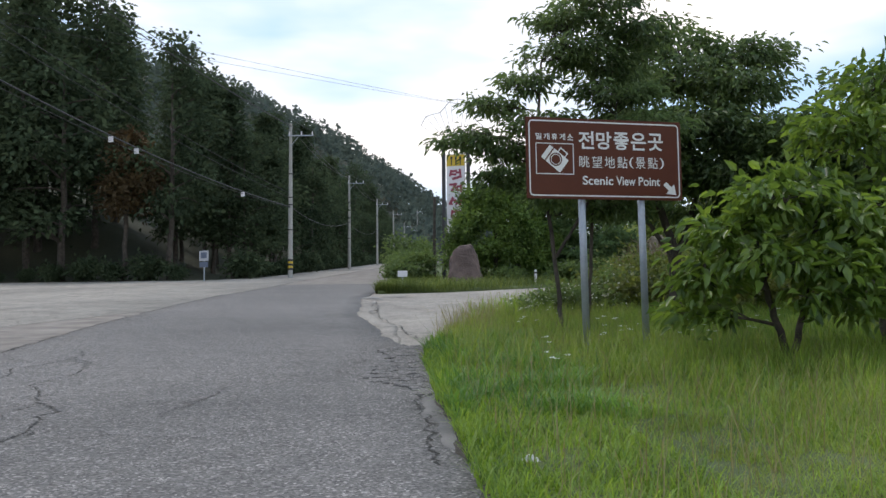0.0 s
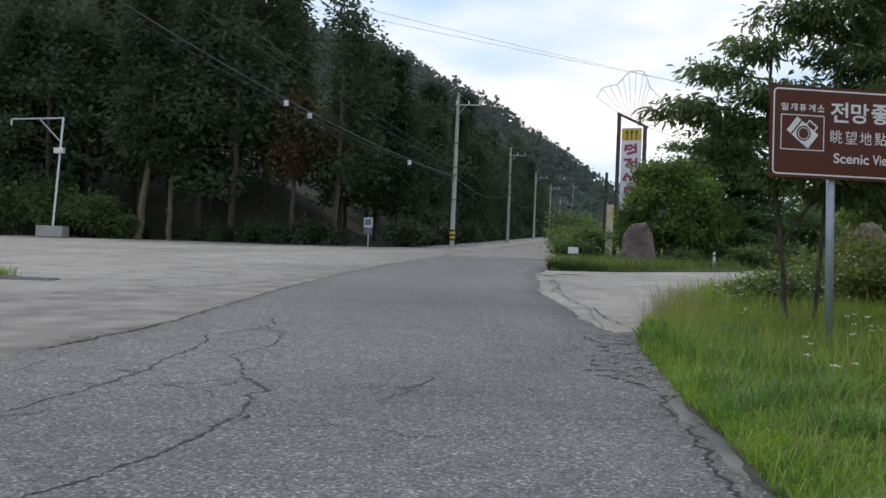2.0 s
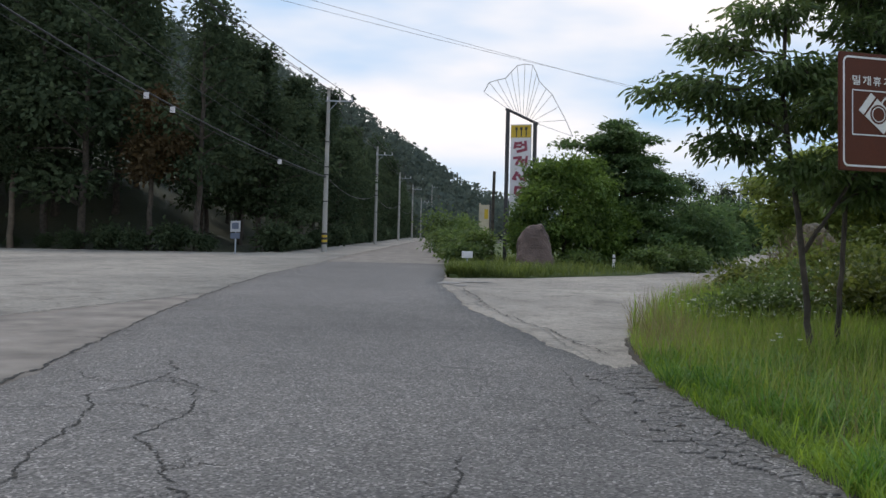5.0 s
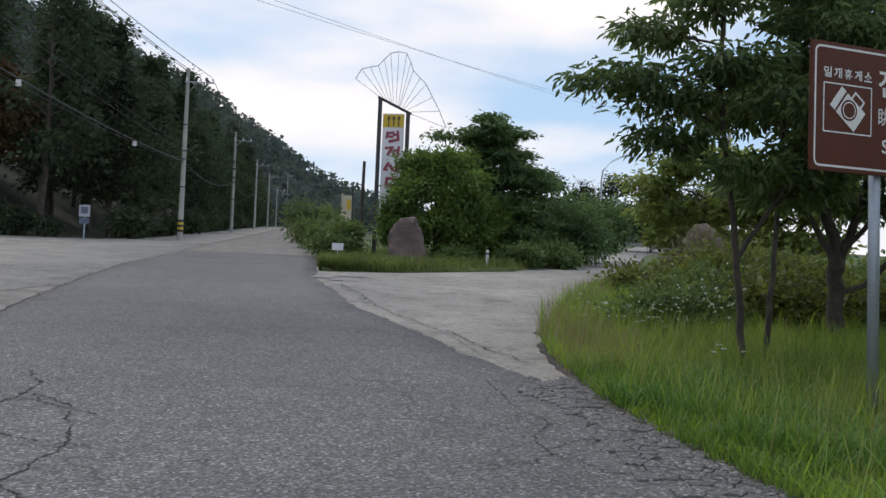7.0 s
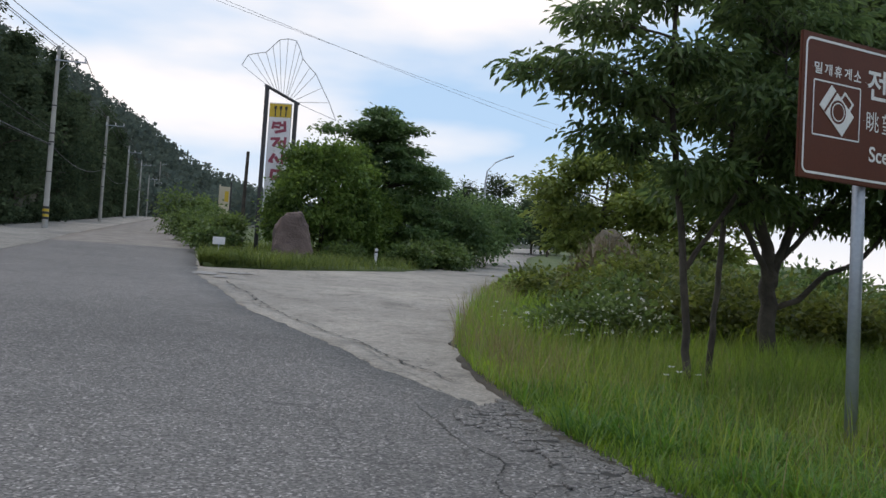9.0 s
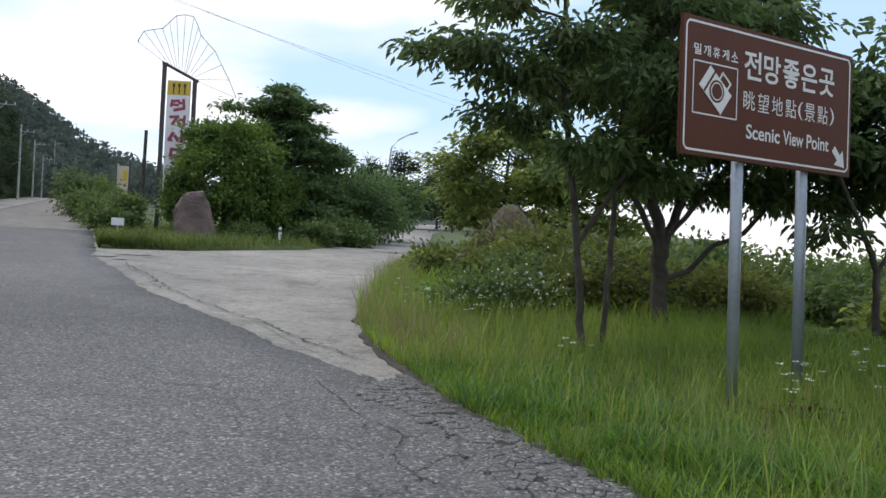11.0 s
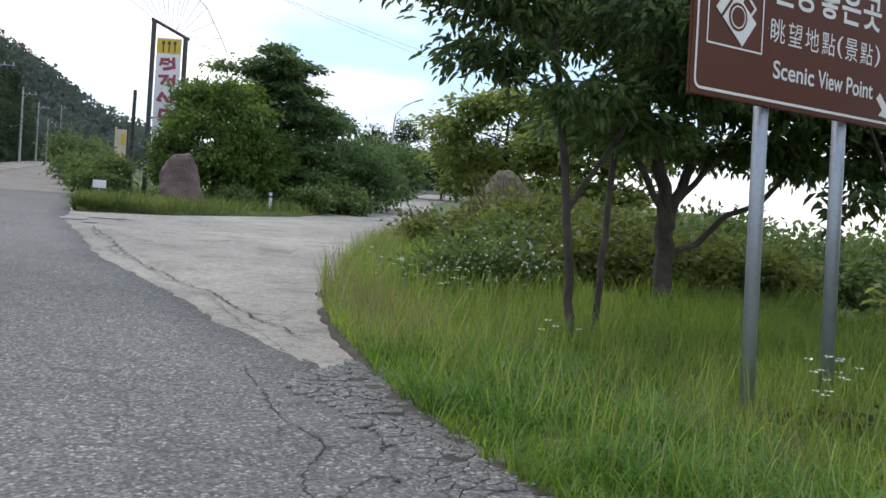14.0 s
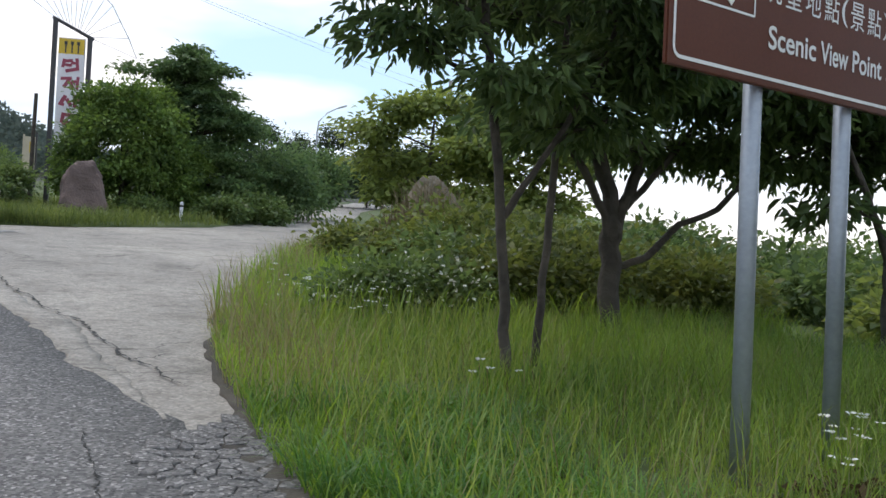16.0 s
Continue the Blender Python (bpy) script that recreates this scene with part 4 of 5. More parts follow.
for k, (x, y, r, h, m) in enumerate(((3.5, 27.4, 1.2, 0.95, LEAF_LIGHT), (3.6, 25.8, 1.2, 0.8, LEAF_BUSH), (5.0, 24.6, 1.4, 1.4, LEAF_BUSH), (6.5, 25.2, 1.5, 1.5, LEAF_BUSH), (5.2, 28.0, 1.6, 1.7, LEAF_LIGHT), (7.4, 23.2, 1.4, 1.3, LEAF_BUSH),
                                     (8.6, 24.6, 1.6, 1.9, LEAF_BUSH), (9.6, 22.6, 1.4, 1.7, LEAF_LIGHT), (8.0, 28.5, 1.7, 2.3, LEAF_BUSH), (10.8, 26.0, 1.8, 2.6, LEAF_BUSH), (11.0, 22.0, 1.5, 2.2, LEAF_LIGHT), (4.6, 31.8, 1.1, 0.8, LEAF_LIGHT), (9.2, 19.8, 1.3, 1.6, LEAF_BUSH),
                                     (7.6, 20.6, 1.1, 1.1, LEAF_LIGHT), (8.4, 17.0, 1.3, 1.4, LEAF_BUSH), (7.0, 15.2, 1.3, 1.5, LEAF_LIGHT), (6.6, 37.5, 1.6, 1.8, LEAF_LIGHT), (4.3, 30.6, 1.0, 1.0, LEAF_BUSH))):
    shrub(on_ground(x, y), r, h * (0.42 if x > 4.8 and y < 29 else 1.0), 60 + k, m, 0.16, "leafy wild shrub along the top of the bank", "bank shrubs", n=39)


# ---- rocks ----
def rock_thing(name, at, size, seed, material, label, power=0.7, turn=0.0, peak=0.24):
    bm = bmesh.new()
    bmesh.ops.create_icosphere(bm, subdivisions=4, radius=1.0)
    for v in bm.verts:
        p = v.co.copy()
        q = Vector((abs(p.x) ** power * math.copysign(1, p.x), abs(p.y) ** power * math.copysign(1, p.y), p.z))
        n = noise.noise(p * 1.4 + Vector((seed, 0, 0))) * 0.2 + noise.noise(p * 4.0 + Vector((0, seed, 0))) * 0.07 + noise.noise(p * 11 + Vector((0, 0, seed))) * 0.025
        q *= 1 + n
        taper = 1 - peak * max(q.z, -0.4)
        v.co = (q.x * taper * size[0] / 2, q.y * taper * size[1] / 2, (q.z * 0.62 + 0.42) * size[2])
    me = bpy.data.meshes.new(name)
    bm.to_mesh(me)
    bm.free()
    me.materials.append(material)
    ob = new(name, me)
    ob.matrix_basis = pose(*at, 0, 0, turn)
    return tagged(ob, label, "rock")


rock_thing("standing_rock", on_ground(-3.55, 45.3), (1.42, 0.95, 1.72), 3.0, ROCK, "reddish-brown standing rock in the island's grass", 0.42, 6)
rock_thing("boulder", on_ground(3.5, 28.6), (1.75, 1.3, 1.72), 8.0, ROCK_GREY, "weathered tan-grey boulder half hidden by shrubs", 0.9, 0, 0.52)


def dry_brush(at, wide, deep, tall, n, seed):
    """Withered stems that arch over the boulder."""
    r = np.random.default_rng(seed)
    runs = []
    for k in range(n):
        x, y = wide * (r.random() - 0.5), deep * (r.random() - 0.5)
        h, a = tall * (0.5 + 0.5 * r.random()) * (1 - 0.5 * abs(2 * x / wide) ** 2), r.random() * 6.28
        lean = 0.3 * r.random()
        runs.append(([(x, y, -0.05), (x + 0.2 * lean * math.cos(a), y + 0.2 * lean * math.sin(a), h * 0.5), (x + 0.6 * lean * math.cos(a), y + 0.6 * lean * math.sin(a), h * 0.88), (x + 1.3 * lean * math.cos(a), y + 1.3 * lean * math.sin(a), h * 0.95)], [0.011, 0.01, 0.008, 0.005]))
    ob = new("dry_brush", tubes("dry_brush", runs, STRAW, 3))
    ob.location = at
    tagged(ob, "withered straw-coloured brush overgrowing the boulder", "brush", kind="stuff")


dry_brush(on_ground(3.15, 27.3), 2.0, 0.7, 1.9, 520, 500)
dry_brush(on_ground(4.6, 27.3), 1.6, 0.9, 1.3, 240, 501)


# ---- tall restaurant sign with wire fan ----
def fan_sign():
    e = thing("restaurant_sign", on_ground(-4.45, 50.1), "tall white vertical sign between black posts under a wire fan", "sign", turn=-8)
    hL, hR = 7.0, 6.35
    part("post", box((0.16, 0.16, hL + 0.3), (-0.62, 0, hL / 2 - 0.15), 0.01), STEEL_DARK, e, "black steel post")
    part("post", box((0.16, 0.16, hR + 0.3), (0.62, 0, hR / 2 - 0.15), 0.01), STEEL_DARK, e, "black steel post")
    part("panel", box((0.92, 0.14, 4.6), (0.0, 0, 4.0), 0.01), PANEL_WHITE, e, "faded white panel")
    band = part("panel_head", box((0.9, 0.01, 0.55), (0.0, -0.076, 5.98)), YELLOW_PAINT, e, "yellow band with dark spoon shapes")
    for k, x in enumerate((-0.2, 0.02, 0.24)):
        bm = box((0.05, 0.008, 0.4), (x, -0.084, 5.94))
        bm = box((0.11, 0.008, 0.13), (x, -0.084, 6.1), 0.003, bm=bm)
        part("spoon_shape", bm, STEEL_DARK, band)
    # brush-written letters stand as plain red strokes
    glyphs = (((0.34, 0.11, -0.1, 0.13, -8), (0.1, 0.3, -0.24, 0.04, 10), (0.32, 0.1, -0.12, -0.02, 6), (0.11, 0.4, 0.22, 0.03, -6), (0.46, 0.12, 0.06, -0.19, -14), (0.2, 0.1, 0.1, 0.06, 0)),
              ((0.38, 0.11, -0.12, 0.15, -4), (0.12, 0.36, -0.1, -0.02, 32), (0.12, 0.24, 0.06, -0.08, -28), (0.1, 0.44, 0.26, 0.0, 4), (0.18, 0.1, 0.16, 0.04, -4)),
              ((0.13, 0.36, -0.2, 0.02, 30), (0.13, 0.28, 0.0, -0.05, -34), (0.11, 0.44, 0.2, 0.0, 0), (0.22, 0.11, 0.32, 0.03, -6), (0.2, 0.1, -0.24, -0.14, 10)),
              ((0.4, 0.12, -0.02, 0.14, 4), (0.12, 0.3, -0.18, 0.0, 6), (0.42, 0.12, 0.02, -0.15, -6), (0.12, 0.34, 0.2, 0.0, -4)))
    for strokes, zc in zip(glyphs, (5.32, 4.66, 4.0, 3.34)):
        bm = bmesh.new()
        for j, (w, h, dx, dz, ang) in enumerate(strokes):
            bm = box((w * 1.05, 0.012, h * 1.05), (dx * 1.05, -0.078 - 0.001 * j, zc + dz), 0.004, Matrix.Rotation(radians(ang), 4, "Y"), bm)
        part("letter", bm, RED_LETTER, e, "red letter strokes")
    part("top_bar", rod("top_bar", (-0.72, 0, hL + 0.02), (0.75, 0, hR - 0.05), 0.06, STEEL_DARK), STEEL_DARK, e)
    px, pz = 0.30, 6.55
    tips = [(-2.05, 1.25), (-1.82, 1.68), (-1.45, 1.78), (-1.08, 1.84), (-0.82, 2.12), (-0.55, 2.4), (-0.2, 2.46), (0.15, 2.4), (0.34, 2.02), (0.46, 1.66), (0.78, 1.32), (1.05, 1.06), (1.35, 0.5), (1.68, -0.1), (2.0, -0.82)]
    fan = part("fan", tubes("fan", [([(px + x, 0, pz + z) for x, z in tips], [0.018] * len(tips))], WIRE_WHITE, 6), WIRE_WHITE, e, "pale wire fan outline")
    for x, z in tips:
        foot = 0.12 + 0.27 * x
        part("rib", rod("rib", (foot, 0, 6.66 - 0.48 * foot), (px + x, 0, pz + z), 0.011, WIRE_WHITE, 6), WIRE_WHITE, fan)
    return e


fan_sign()


# ---- poles and wires ----
def utility_pole(x, y, h=10.5, label="concrete utility pole with a steel crossarm beside the lay-by", arm=True, banded=False):
    e = thing("utility_pole", on_ground(x, y), label, "utility pole", "roadside poles", turn=6)
    part("shaft", tubes("shaft", [([(0, 0, -0.4), (0, 0, h * 0.5), (0, 0, h)], [0.17, 0.14, 0.10])], POLE_CONCRETE, 14), POLE_CONCRETE, e, "pale concrete shaft")
    for k in range(5 if banded else 0):
        m = YELLOW_PAINT if k % 2 else BLACK_PAINT
        z = 0.5 + 0.15 * k
        part("warning_band", tubes("warning_band", [([(0, 0, z), (0, 0, z + 0.145)], [0.182, 0.18])], m, 14), m, e, "yellow and black warning band")
    for z in (3.2, 4.9, 5.4, 7.0):
        part("strap", tubes("strap", [([(0, 0, z), (0, 0, z + 0.07)], [0.165, 0.163])], STEEL_DARK, 12), STEEL_DARK, e)
    if arm:
        a = part("crossarm", box((1.75, 0.08, 0.08), (0.72, -0.14, h - 0.85), 0.006), GALV, e, "grey steel crossarm")
        part("brace", rod("brace", (0.0, -0.14, h - 1.6), (0.6, -0.14, h - 0.87), 0.022, GALV), GALV, e)
        for xx in (-0.05, 0.75, 1.5):
            part("insulator", rod("insulator", (xx, -0.14, h - 0.8), (xx, -0.14, h - 0.58), 0.045, PANEL_WHITE), PANEL_WHITE, a, "white insulator")
    return e


POLES = [(-17.9 - 4.55 * k, 68.3 + 38.4 * k) for k in range(7)]
for k, (x, y) in enumerate(POLES):
    utility_pole(x, y, (10.5, 9.9, 9.5, 9.5, 9.5, 9.5, 9.5)[k], banded=(k == 0))
utility_pole(-22.0, 9.0, 18.5, "tall concrete utility pole carrying wires across the lay-by", False)
utility_pole(14.0, 64.0, 7.8, "concrete utility pole behind trees at the side road", False)


def wire(a, b, sag, r, label, markers=()):
    a, b = Vector(a), Vector(b)
    pts = [a.lerp(b, k / 24) - Vector((0, 0, sag * 4 * (k / 24) * (1 - k / 24))) for k in range(25)]
    e = thing("overhead_wire", tuple(a), label, "wire", "overhead wires")
    part("strand", tubes("strand", [([p - a for p in pts], [r] * 25)], CABLE, 5), CABLE, e)
    for u in markers:
        p = a.lerp(b, u) - Vector((0, 0, sag * 4 * u * (1 - u))) - a
        part("tag", box((0.22, 0.05, 0.26), (p.x, p.y, p.z - 0.16), 0.01), PANEL_WHITE, e, "small white cable tag")


def over(x, y, h):
    return (x, y, gz(x, y) + h)


P0 = (-22.0, 9.0)
for k in range(6):
    (x, y), (x2, y2) = POLES[k], POLES[k + 1]
    d, d2 = (0.0, 0.6, 1.0, 1.0, 1.0, 1.0, 1.0)[k:k + 2]
    for dx, h in ((0.0, 10.3), (0.75, 9.95), (1.5, 9.95)):
        wire(over(x + dx, y, h - d), over(x2 + dx, y2, h - d2), 0.7, 0.02, "thin dark overhead power line")
    wire(over(x - 0.1, y, 4.9), over(x2 - 0.1, y2, 4.9), 0.8, 0.025, "dark sagging communication cable")
for dx, h0, h1 in ((0.0, 18.4, 10.3), (0.75, 18.0, 9.95), (1.5, 17.8, 9.95)):
    wire(over(P0[0] + dx * 0.3, P0[1], h0), over(POLES[0][0] + dx, POLES[0][1], h1), 1.0, 0.02, "thin dark overhead power line")
wire(over(P0[0], P0[1], 16.4), over(POLES[0][0], POLES[0][1], 5.7), 1.0, 0.015, "dark overhead cable crossing the lay-by")
wire(over(P0[0], P0[1], 15.8), over(POLES[0][0], POLES[0][1], 5.4), 1.1, 0.014, "dark overhead cable crossing the lay-by")
wire(over(P0[0], P0[1], 14.0), over(POLES[0][0], POLES[0][1], 4.8), 1.5, 0.036, "thick sagging communication cable with small white tags", (0.6, 0.64, 0.86))
wire(over(P0[0], P0[1], 13.7), over(POLES[0][0], POLES[0][1], 4.75), 1.6, 0.014, "dark sagging communication cable across the lay-by")
wire(over(P0[0], P0[1], 7.8), over(14, 64, 7.2), 0.5, 0.005, "thin wire crossing above the road")
wire(over(P0[0], P0[1], 8.5), over(14, 64, 6.8), 0.6, 0.005, "thin wire crossing above the road")


# ---- lay-by fixtures ----
def notice_board():
    e = thing("notice_sign", on_ground(-21.1, 60.6), "grey notice sign with two plates at the forest edge", "sign", turn=-15)
    part("post", rod("post", (0, 0.05, -0.2), (0, 0.05, 1.9), 0.045, GALV), GALV, e)
    p = part("plate", box((0.66, 0.04, 0.62), (0, 0, 1.55), 0.01), GREY_BOX, e, "pale grey plate")
    part("dark_field", box((0.44, 0.006, 0.36), (0, -0.024, 1.58)), BLUE_PAINT, p)
    part("plate", box((0.62, 0.04, 0.32), (0, 0, 1.02), 0.01), BLUE_PAINT, e, "blue-grey plate")


notice_board()


def gantry_lamp():
    e = thing("barrier_post", on_ground(-43.5, 60.8), "white post with a long arm on a concrete block", "post", turn=8)
    part("base_block", box((1.9, 1.0, 0.75), (0.0, 0, 0.37), 0.04), POLE_CONCRETE, e, "weathered concrete block")
    part("mast", rod("mast", (0.0, 0, 0.7), (0.3, 0, 8.05), 0.075, PANEL_WHITE), PANEL_WHITE, e)
    part("arm", rod("arm", (0.3, 0, 8.0), (-3.4, 0, 7.85), 0.06, GREY_BOX), GREY_BOX, e)
    part("brace", rod("brace", (0.2, 0, 6.4), (-1.4, 0, 7.92), 0.05, GREY_BOX), GREY_BOX, e)
    part("box", box((0.7, 0.3, 0.36), (0.2, -0.1, 5.8), 0.02), PANEL_WHITE, e, "white box")
    part("hook", rod("hook", (-3.4, 0, 7.88), (-3.4, 0, 7.45), 0.06, PANEL_WHITE), PANEL_WHITE, e)


gantry_lamp()


def small_items():
    e = thing("marker_post", on_ground(-0.44, 44.9), "short white marker post with a dark band in grass", "post")
    part("shaft", box((0.11, 0.11, 0.75), (0, 0, 0.33), 0.02), PANEL_WHITE, e)
    part("band", box((0.116, 0.116, 0.1), (0, 0, 0.56), 0.02), STEEL_DARK, e)
    e = thing("notice_sign", on_ground(-6.0, 43.6), "small white sign on a short stake in island grass", "sign")
    part("plate", box((0.42, 0.03, 0.26), (0, 0, 0.62), 0.008), PANEL_WHITE, e)
    part("stake", rod("stake", (0, 0.02, -0.2), (0, 0.02, 0.6), 0.02, GALV), GALV, e)
    e = thing("wooden_post", on_ground(-5.8, 52.0), "bare weathered wooden post beside the tall sign", "post")
    part("shaft", tubes("shaft", [([(0, 0, -0.3), (0, 0, 2.2), (0.03, 0, 4.3)], [0.09, 0.08, 0.07])], BARK, 10), BARK, e)
    e = thing("advertising_board", on_ground(-9.6, 88.0), "small pale upright advertising board far along the road", "sign")
    part("panel", box((0.7, 0.2, 2.3), (0, 0, 2.5), 0.02), CREAM, e, "faded cream panel")
    part("colour_field", box((0.3, 0.02, 0.8), (0.12, -0.12, 2.9), 0.005), YELLOW_PAINT, e)
    part("post", box((0.12, 0.12, 4.1), (-0.42, 0, 1.75), 0.01), CREAM, e)
    part("post", box((0.12, 0.12, 4.3), (0.42, 0, 1.85), 0.01), STEEL_DARK, e)
    e = thing("street_lamp", on_ground(10.6, 88.0), "slim grey street lamp with curved arm beside the side road", "street lamp")
    part("mast", tubes("mast", [([(0, 0, -0.3), (0, 0, 5.6), (0.1, 0, 6.5), (0.7, 0, 7.2), (1.6, 0, 7.7)], [0.08, 0.07, 0.06, 0.05, 0.04])], GALV, 10), GALV, e)
    part("lamp_head", box((0.7, 0.2, 0.12), (1.85, 0, 7.76), 0.03, Matrix.Rotation(radians(-20), 4, "Y")), GREY_BOX, e)


small_items()


# ---- woods ----
def wood_tree(at, seed, tall, wide, conifer, leaf, label, low=0.2, bark=BARK, girth=0.2):
    g = np.random.default_rng(seed)
    lobes = []
    if conifer:
        for k in range(13):
            z = tall * (0.2 + 0.78 * k / 12)
            r = wide * (1.05 - 0.85 * (k / 12) ** 1.1)
            for j in range(4):
                a = j * 1.57 + k * 0.8 + g.random()
                lobes.append(((r * 0.55 * math.cos(a), r * 0.55 * math.sin(a), z), (r * 0.5, r * 0.5, 0.55), 7))
    else:
        for k in range(22):
            u = g.random()
            z = tall * (low + (0.94 - low) * u)
            r = wide * math.sin(math.pi * (0.18 + 0.76 * u)) * (0.45 + 0.4 * g.random())
            a = g.random() * 6.28
            lobes.append(((r * math.cos(a), r * math.sin(a), z), (wide * 0.42, wide * 0.42, tall * 0.07), 15))
    tr = [[(0, 0, -0.6, girth), (0.1 * g.normal(), 0.1, tall * 0.3, 0.8 * girth), (0.15 * g.normal(), 0, tall * 0.6, 0.55 * girth), (0, 0, tall * 0.97, 0.03)]]
    return tree_thing("forest_tree", at, tr, lobes, seed, bark, leaf, 0.36, 0.6, 11, label, "tree", "forest trees", spread=0.45, sides=4, twig_r=0.02, flat_leaf=0.6, bare_twigs=False)


protos = [wood_tree((0, 0, 0), 101, 13.0, 3.6, False, LEAF_FOREST, "dark green broadleaf forest tree on the hillside"),
          wood_tree((0, 0, 0), 102, 15.0, 3.3, False, LEAF_FOREST, "dark green broadleaf forest tree on the hillside"),
          wood_tree((0, 0, 0), 103, 14.5, 2.5, True, LEAF_FOREST, "dark pointed conifer on the wooded hillside"),
          wood_tree((0, 0, 0), 104, 11.5, 3.0, False, LEAF_FOREST, "dark green broadleaf forest tree on the hillside"),
          wood_tree((0, 0, 0), 105, 13.0, 2.2, True, LEAF_FOREST, "dark pointed conifer on the wooded hillside")]
brown = wood_tree((0, 0, 0), 106, 10.5, 2.2, False, LEAF_BROWN, "withered brown tree at the forest edge", 0.46)
g = np.random.default_rng(77)
spots = []
for row, off in enumerate((2.6, 8.5, 17.5)):
    for x in np.arange(-66, -21, 5.0 + 0.6 * row):
        spots.append((x + g.normal() * 0.8, 63.2 + off + g.normal() * 0.8, float(np.interp(x, [-38, -29, -22], [1.28, 0.93, 0.72])) * (1 - 0.008 * off)))
    for y in np.arange(68 + off, 235, 5.4 + 1.1 * row):
        spots.append((float(forest_edge(y)) - off + g.normal() * 0.9, y + g.normal() * 0.9, float(np.interp(y, [68, 120, 200], [0.84, 0.82, 0.66])) * (1 - 0.014 * off)))
used = set()
for k, (x, y, grow) in enumerate(spots):
    i = int(g.integers(0, 5))
    s = grow * (0.9 + 0.2 * g.random())
    m = pose(*on_ground(x, y), 0, 0, 360 * g.random()) @ Matrix.Diagonal((s, s, s * (0.92 + 0.16 * g.random()), 1))
    if i in used:
        copy_thing(protos[i], m)
    else:
        used.add(i)
        protos[i].matrix_basis = m
brown.matrix_basis = pose(*on_ground(-28.0, 64.6)) @ Matrix.Diagonal((0.95, 0.95, 0.95, 1))
under = shrub((0, 0, 0), 1.7, 1.9, 120, LEAF_FOREST, 0.36, "dark undergrowth bush at the forest edge", "forest undergrowth", n=11)
first = True
for x in np.arange(-66, -22, 2.1):
    m = pose(*on_ground(x, 63.6 + g.normal() * 0.5), 0, 0, 360 * g.random()) @ Matrix.Scale(0.32 + 0.8 * g.random(), 4)
    if first:
        under.matrix_basis, first = m, False
    else:
        copy_thing(under, m)
for y in np.arange(67, 200, 2.6):
    copy_thing(under, pose(*on_ground(float(forest_edge(y)) - 0.8 + g.normal() * 0.4, y), 0, 0, 360 * g.random()) @ Matrix.Scale(0.32 + 0.8 * g.random(), 4))


for k, (x, y, r_, h_) in enumerate(((-49.5, 63.0, 2.6, 3.6), (-46.0, 63.4, 2.8, 4.0), (-42.2, 63.2, 2.2, 2.7), (-39.8, 63.0, 1.6, 1.6))):
    shrub(on_ground(x, y), r_, h_, 130 + k, LEAF_BUSH, 0.3, "broad green bush at the forest edge behind the post", "forest edge bushes", "forest_bush", 26)
pale = wood_tree((0, 0, 0), 107, 12.0, 2.6, False, LEAF_FOREST, "forest tree with a bare pale brown trunk at the wood's edge", 0.5, BARK_PALE, 0.3)
pale.matrix_basis = pose(*on_ground(-38.4, 62.9), 0, 3, 40)
copy_thing(pale, pose(*on_ground(-36.4, 63.6), 0, -2, 200) @ Matrix.Scale(0.75, 4))


for k, (x, y, r_, h_) in enumerate(((7.8, 93.0, 2.6, 4.6), (11.6, 95.0, 2.8, 5.0), (15.6, 92.0, 2.6, 4.4), (19.8, 95.0, 2.8, 5.0))):
    shrub(on_ground(x, y), r_, h_, 140 + k, LEAF_FOREST, 0.4, "dark leafy thicket at the far end of the side road", "far thicket", "thicket", 24)


def far_woods():
    r = np.random.default_rng(9)
    pts = []
    while len(pts) < 3600:
        x, y = r.uniform(-330, 70), r.uniform(60, 480)
        dl = min(float(forest_edge(y)) - x, y - 62)
        if (dl > 29) or (y > 236 and x < 60):
            pts.append((x, y))
    P = np.array(pts)
    Z = height(P[:, 0], P[:, 1])
    n = 40
    hgt = r.uniform(7, 12, len(P))
    c = r.normal(size=(len(P), n, 3))
    c /= np.linalg.norm(c, axis=2, keepdims=True)
    rad = r.uniform(2.2, 3.6, len(P))
    c = c * np.stack([rad, rad, hgt * 0.42], 1)[:, None] * r.uniform(0.75, 1.08, (len(P), n, 1))
    base = np.stack([P[:, 0], P[:, 1], Z + hgt * 0.55], 1)
    ctr = (base[:, None] + c).reshape(-1, 3)
    along = r.normal(size=ctr.shape) + np.array([0, 0, -0.2])
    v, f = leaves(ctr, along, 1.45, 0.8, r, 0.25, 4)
    # the slope's haze sits in its leaf colour, not in the air
    ob = new("far_woods", fast_mesh("far_woods", v, f, LEAF_FAR_HAZED))
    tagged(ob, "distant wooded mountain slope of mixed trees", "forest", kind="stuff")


far_woods()
mid = protos[3]
for x, y, s in ((7.5, 96, 0.5), (10.5, 99, 0.45), (13.5, 97, 0.5), (17.0, 99, 0.42), (4.5, 100, 0.55), (20.5, 96, 0.45), (15, 84, 0.4)):
    copy_thing(mid, pose(*on_ground(x, y), 0, 0, 360 * g.random()) @ Matrix.Scale(s, 4))


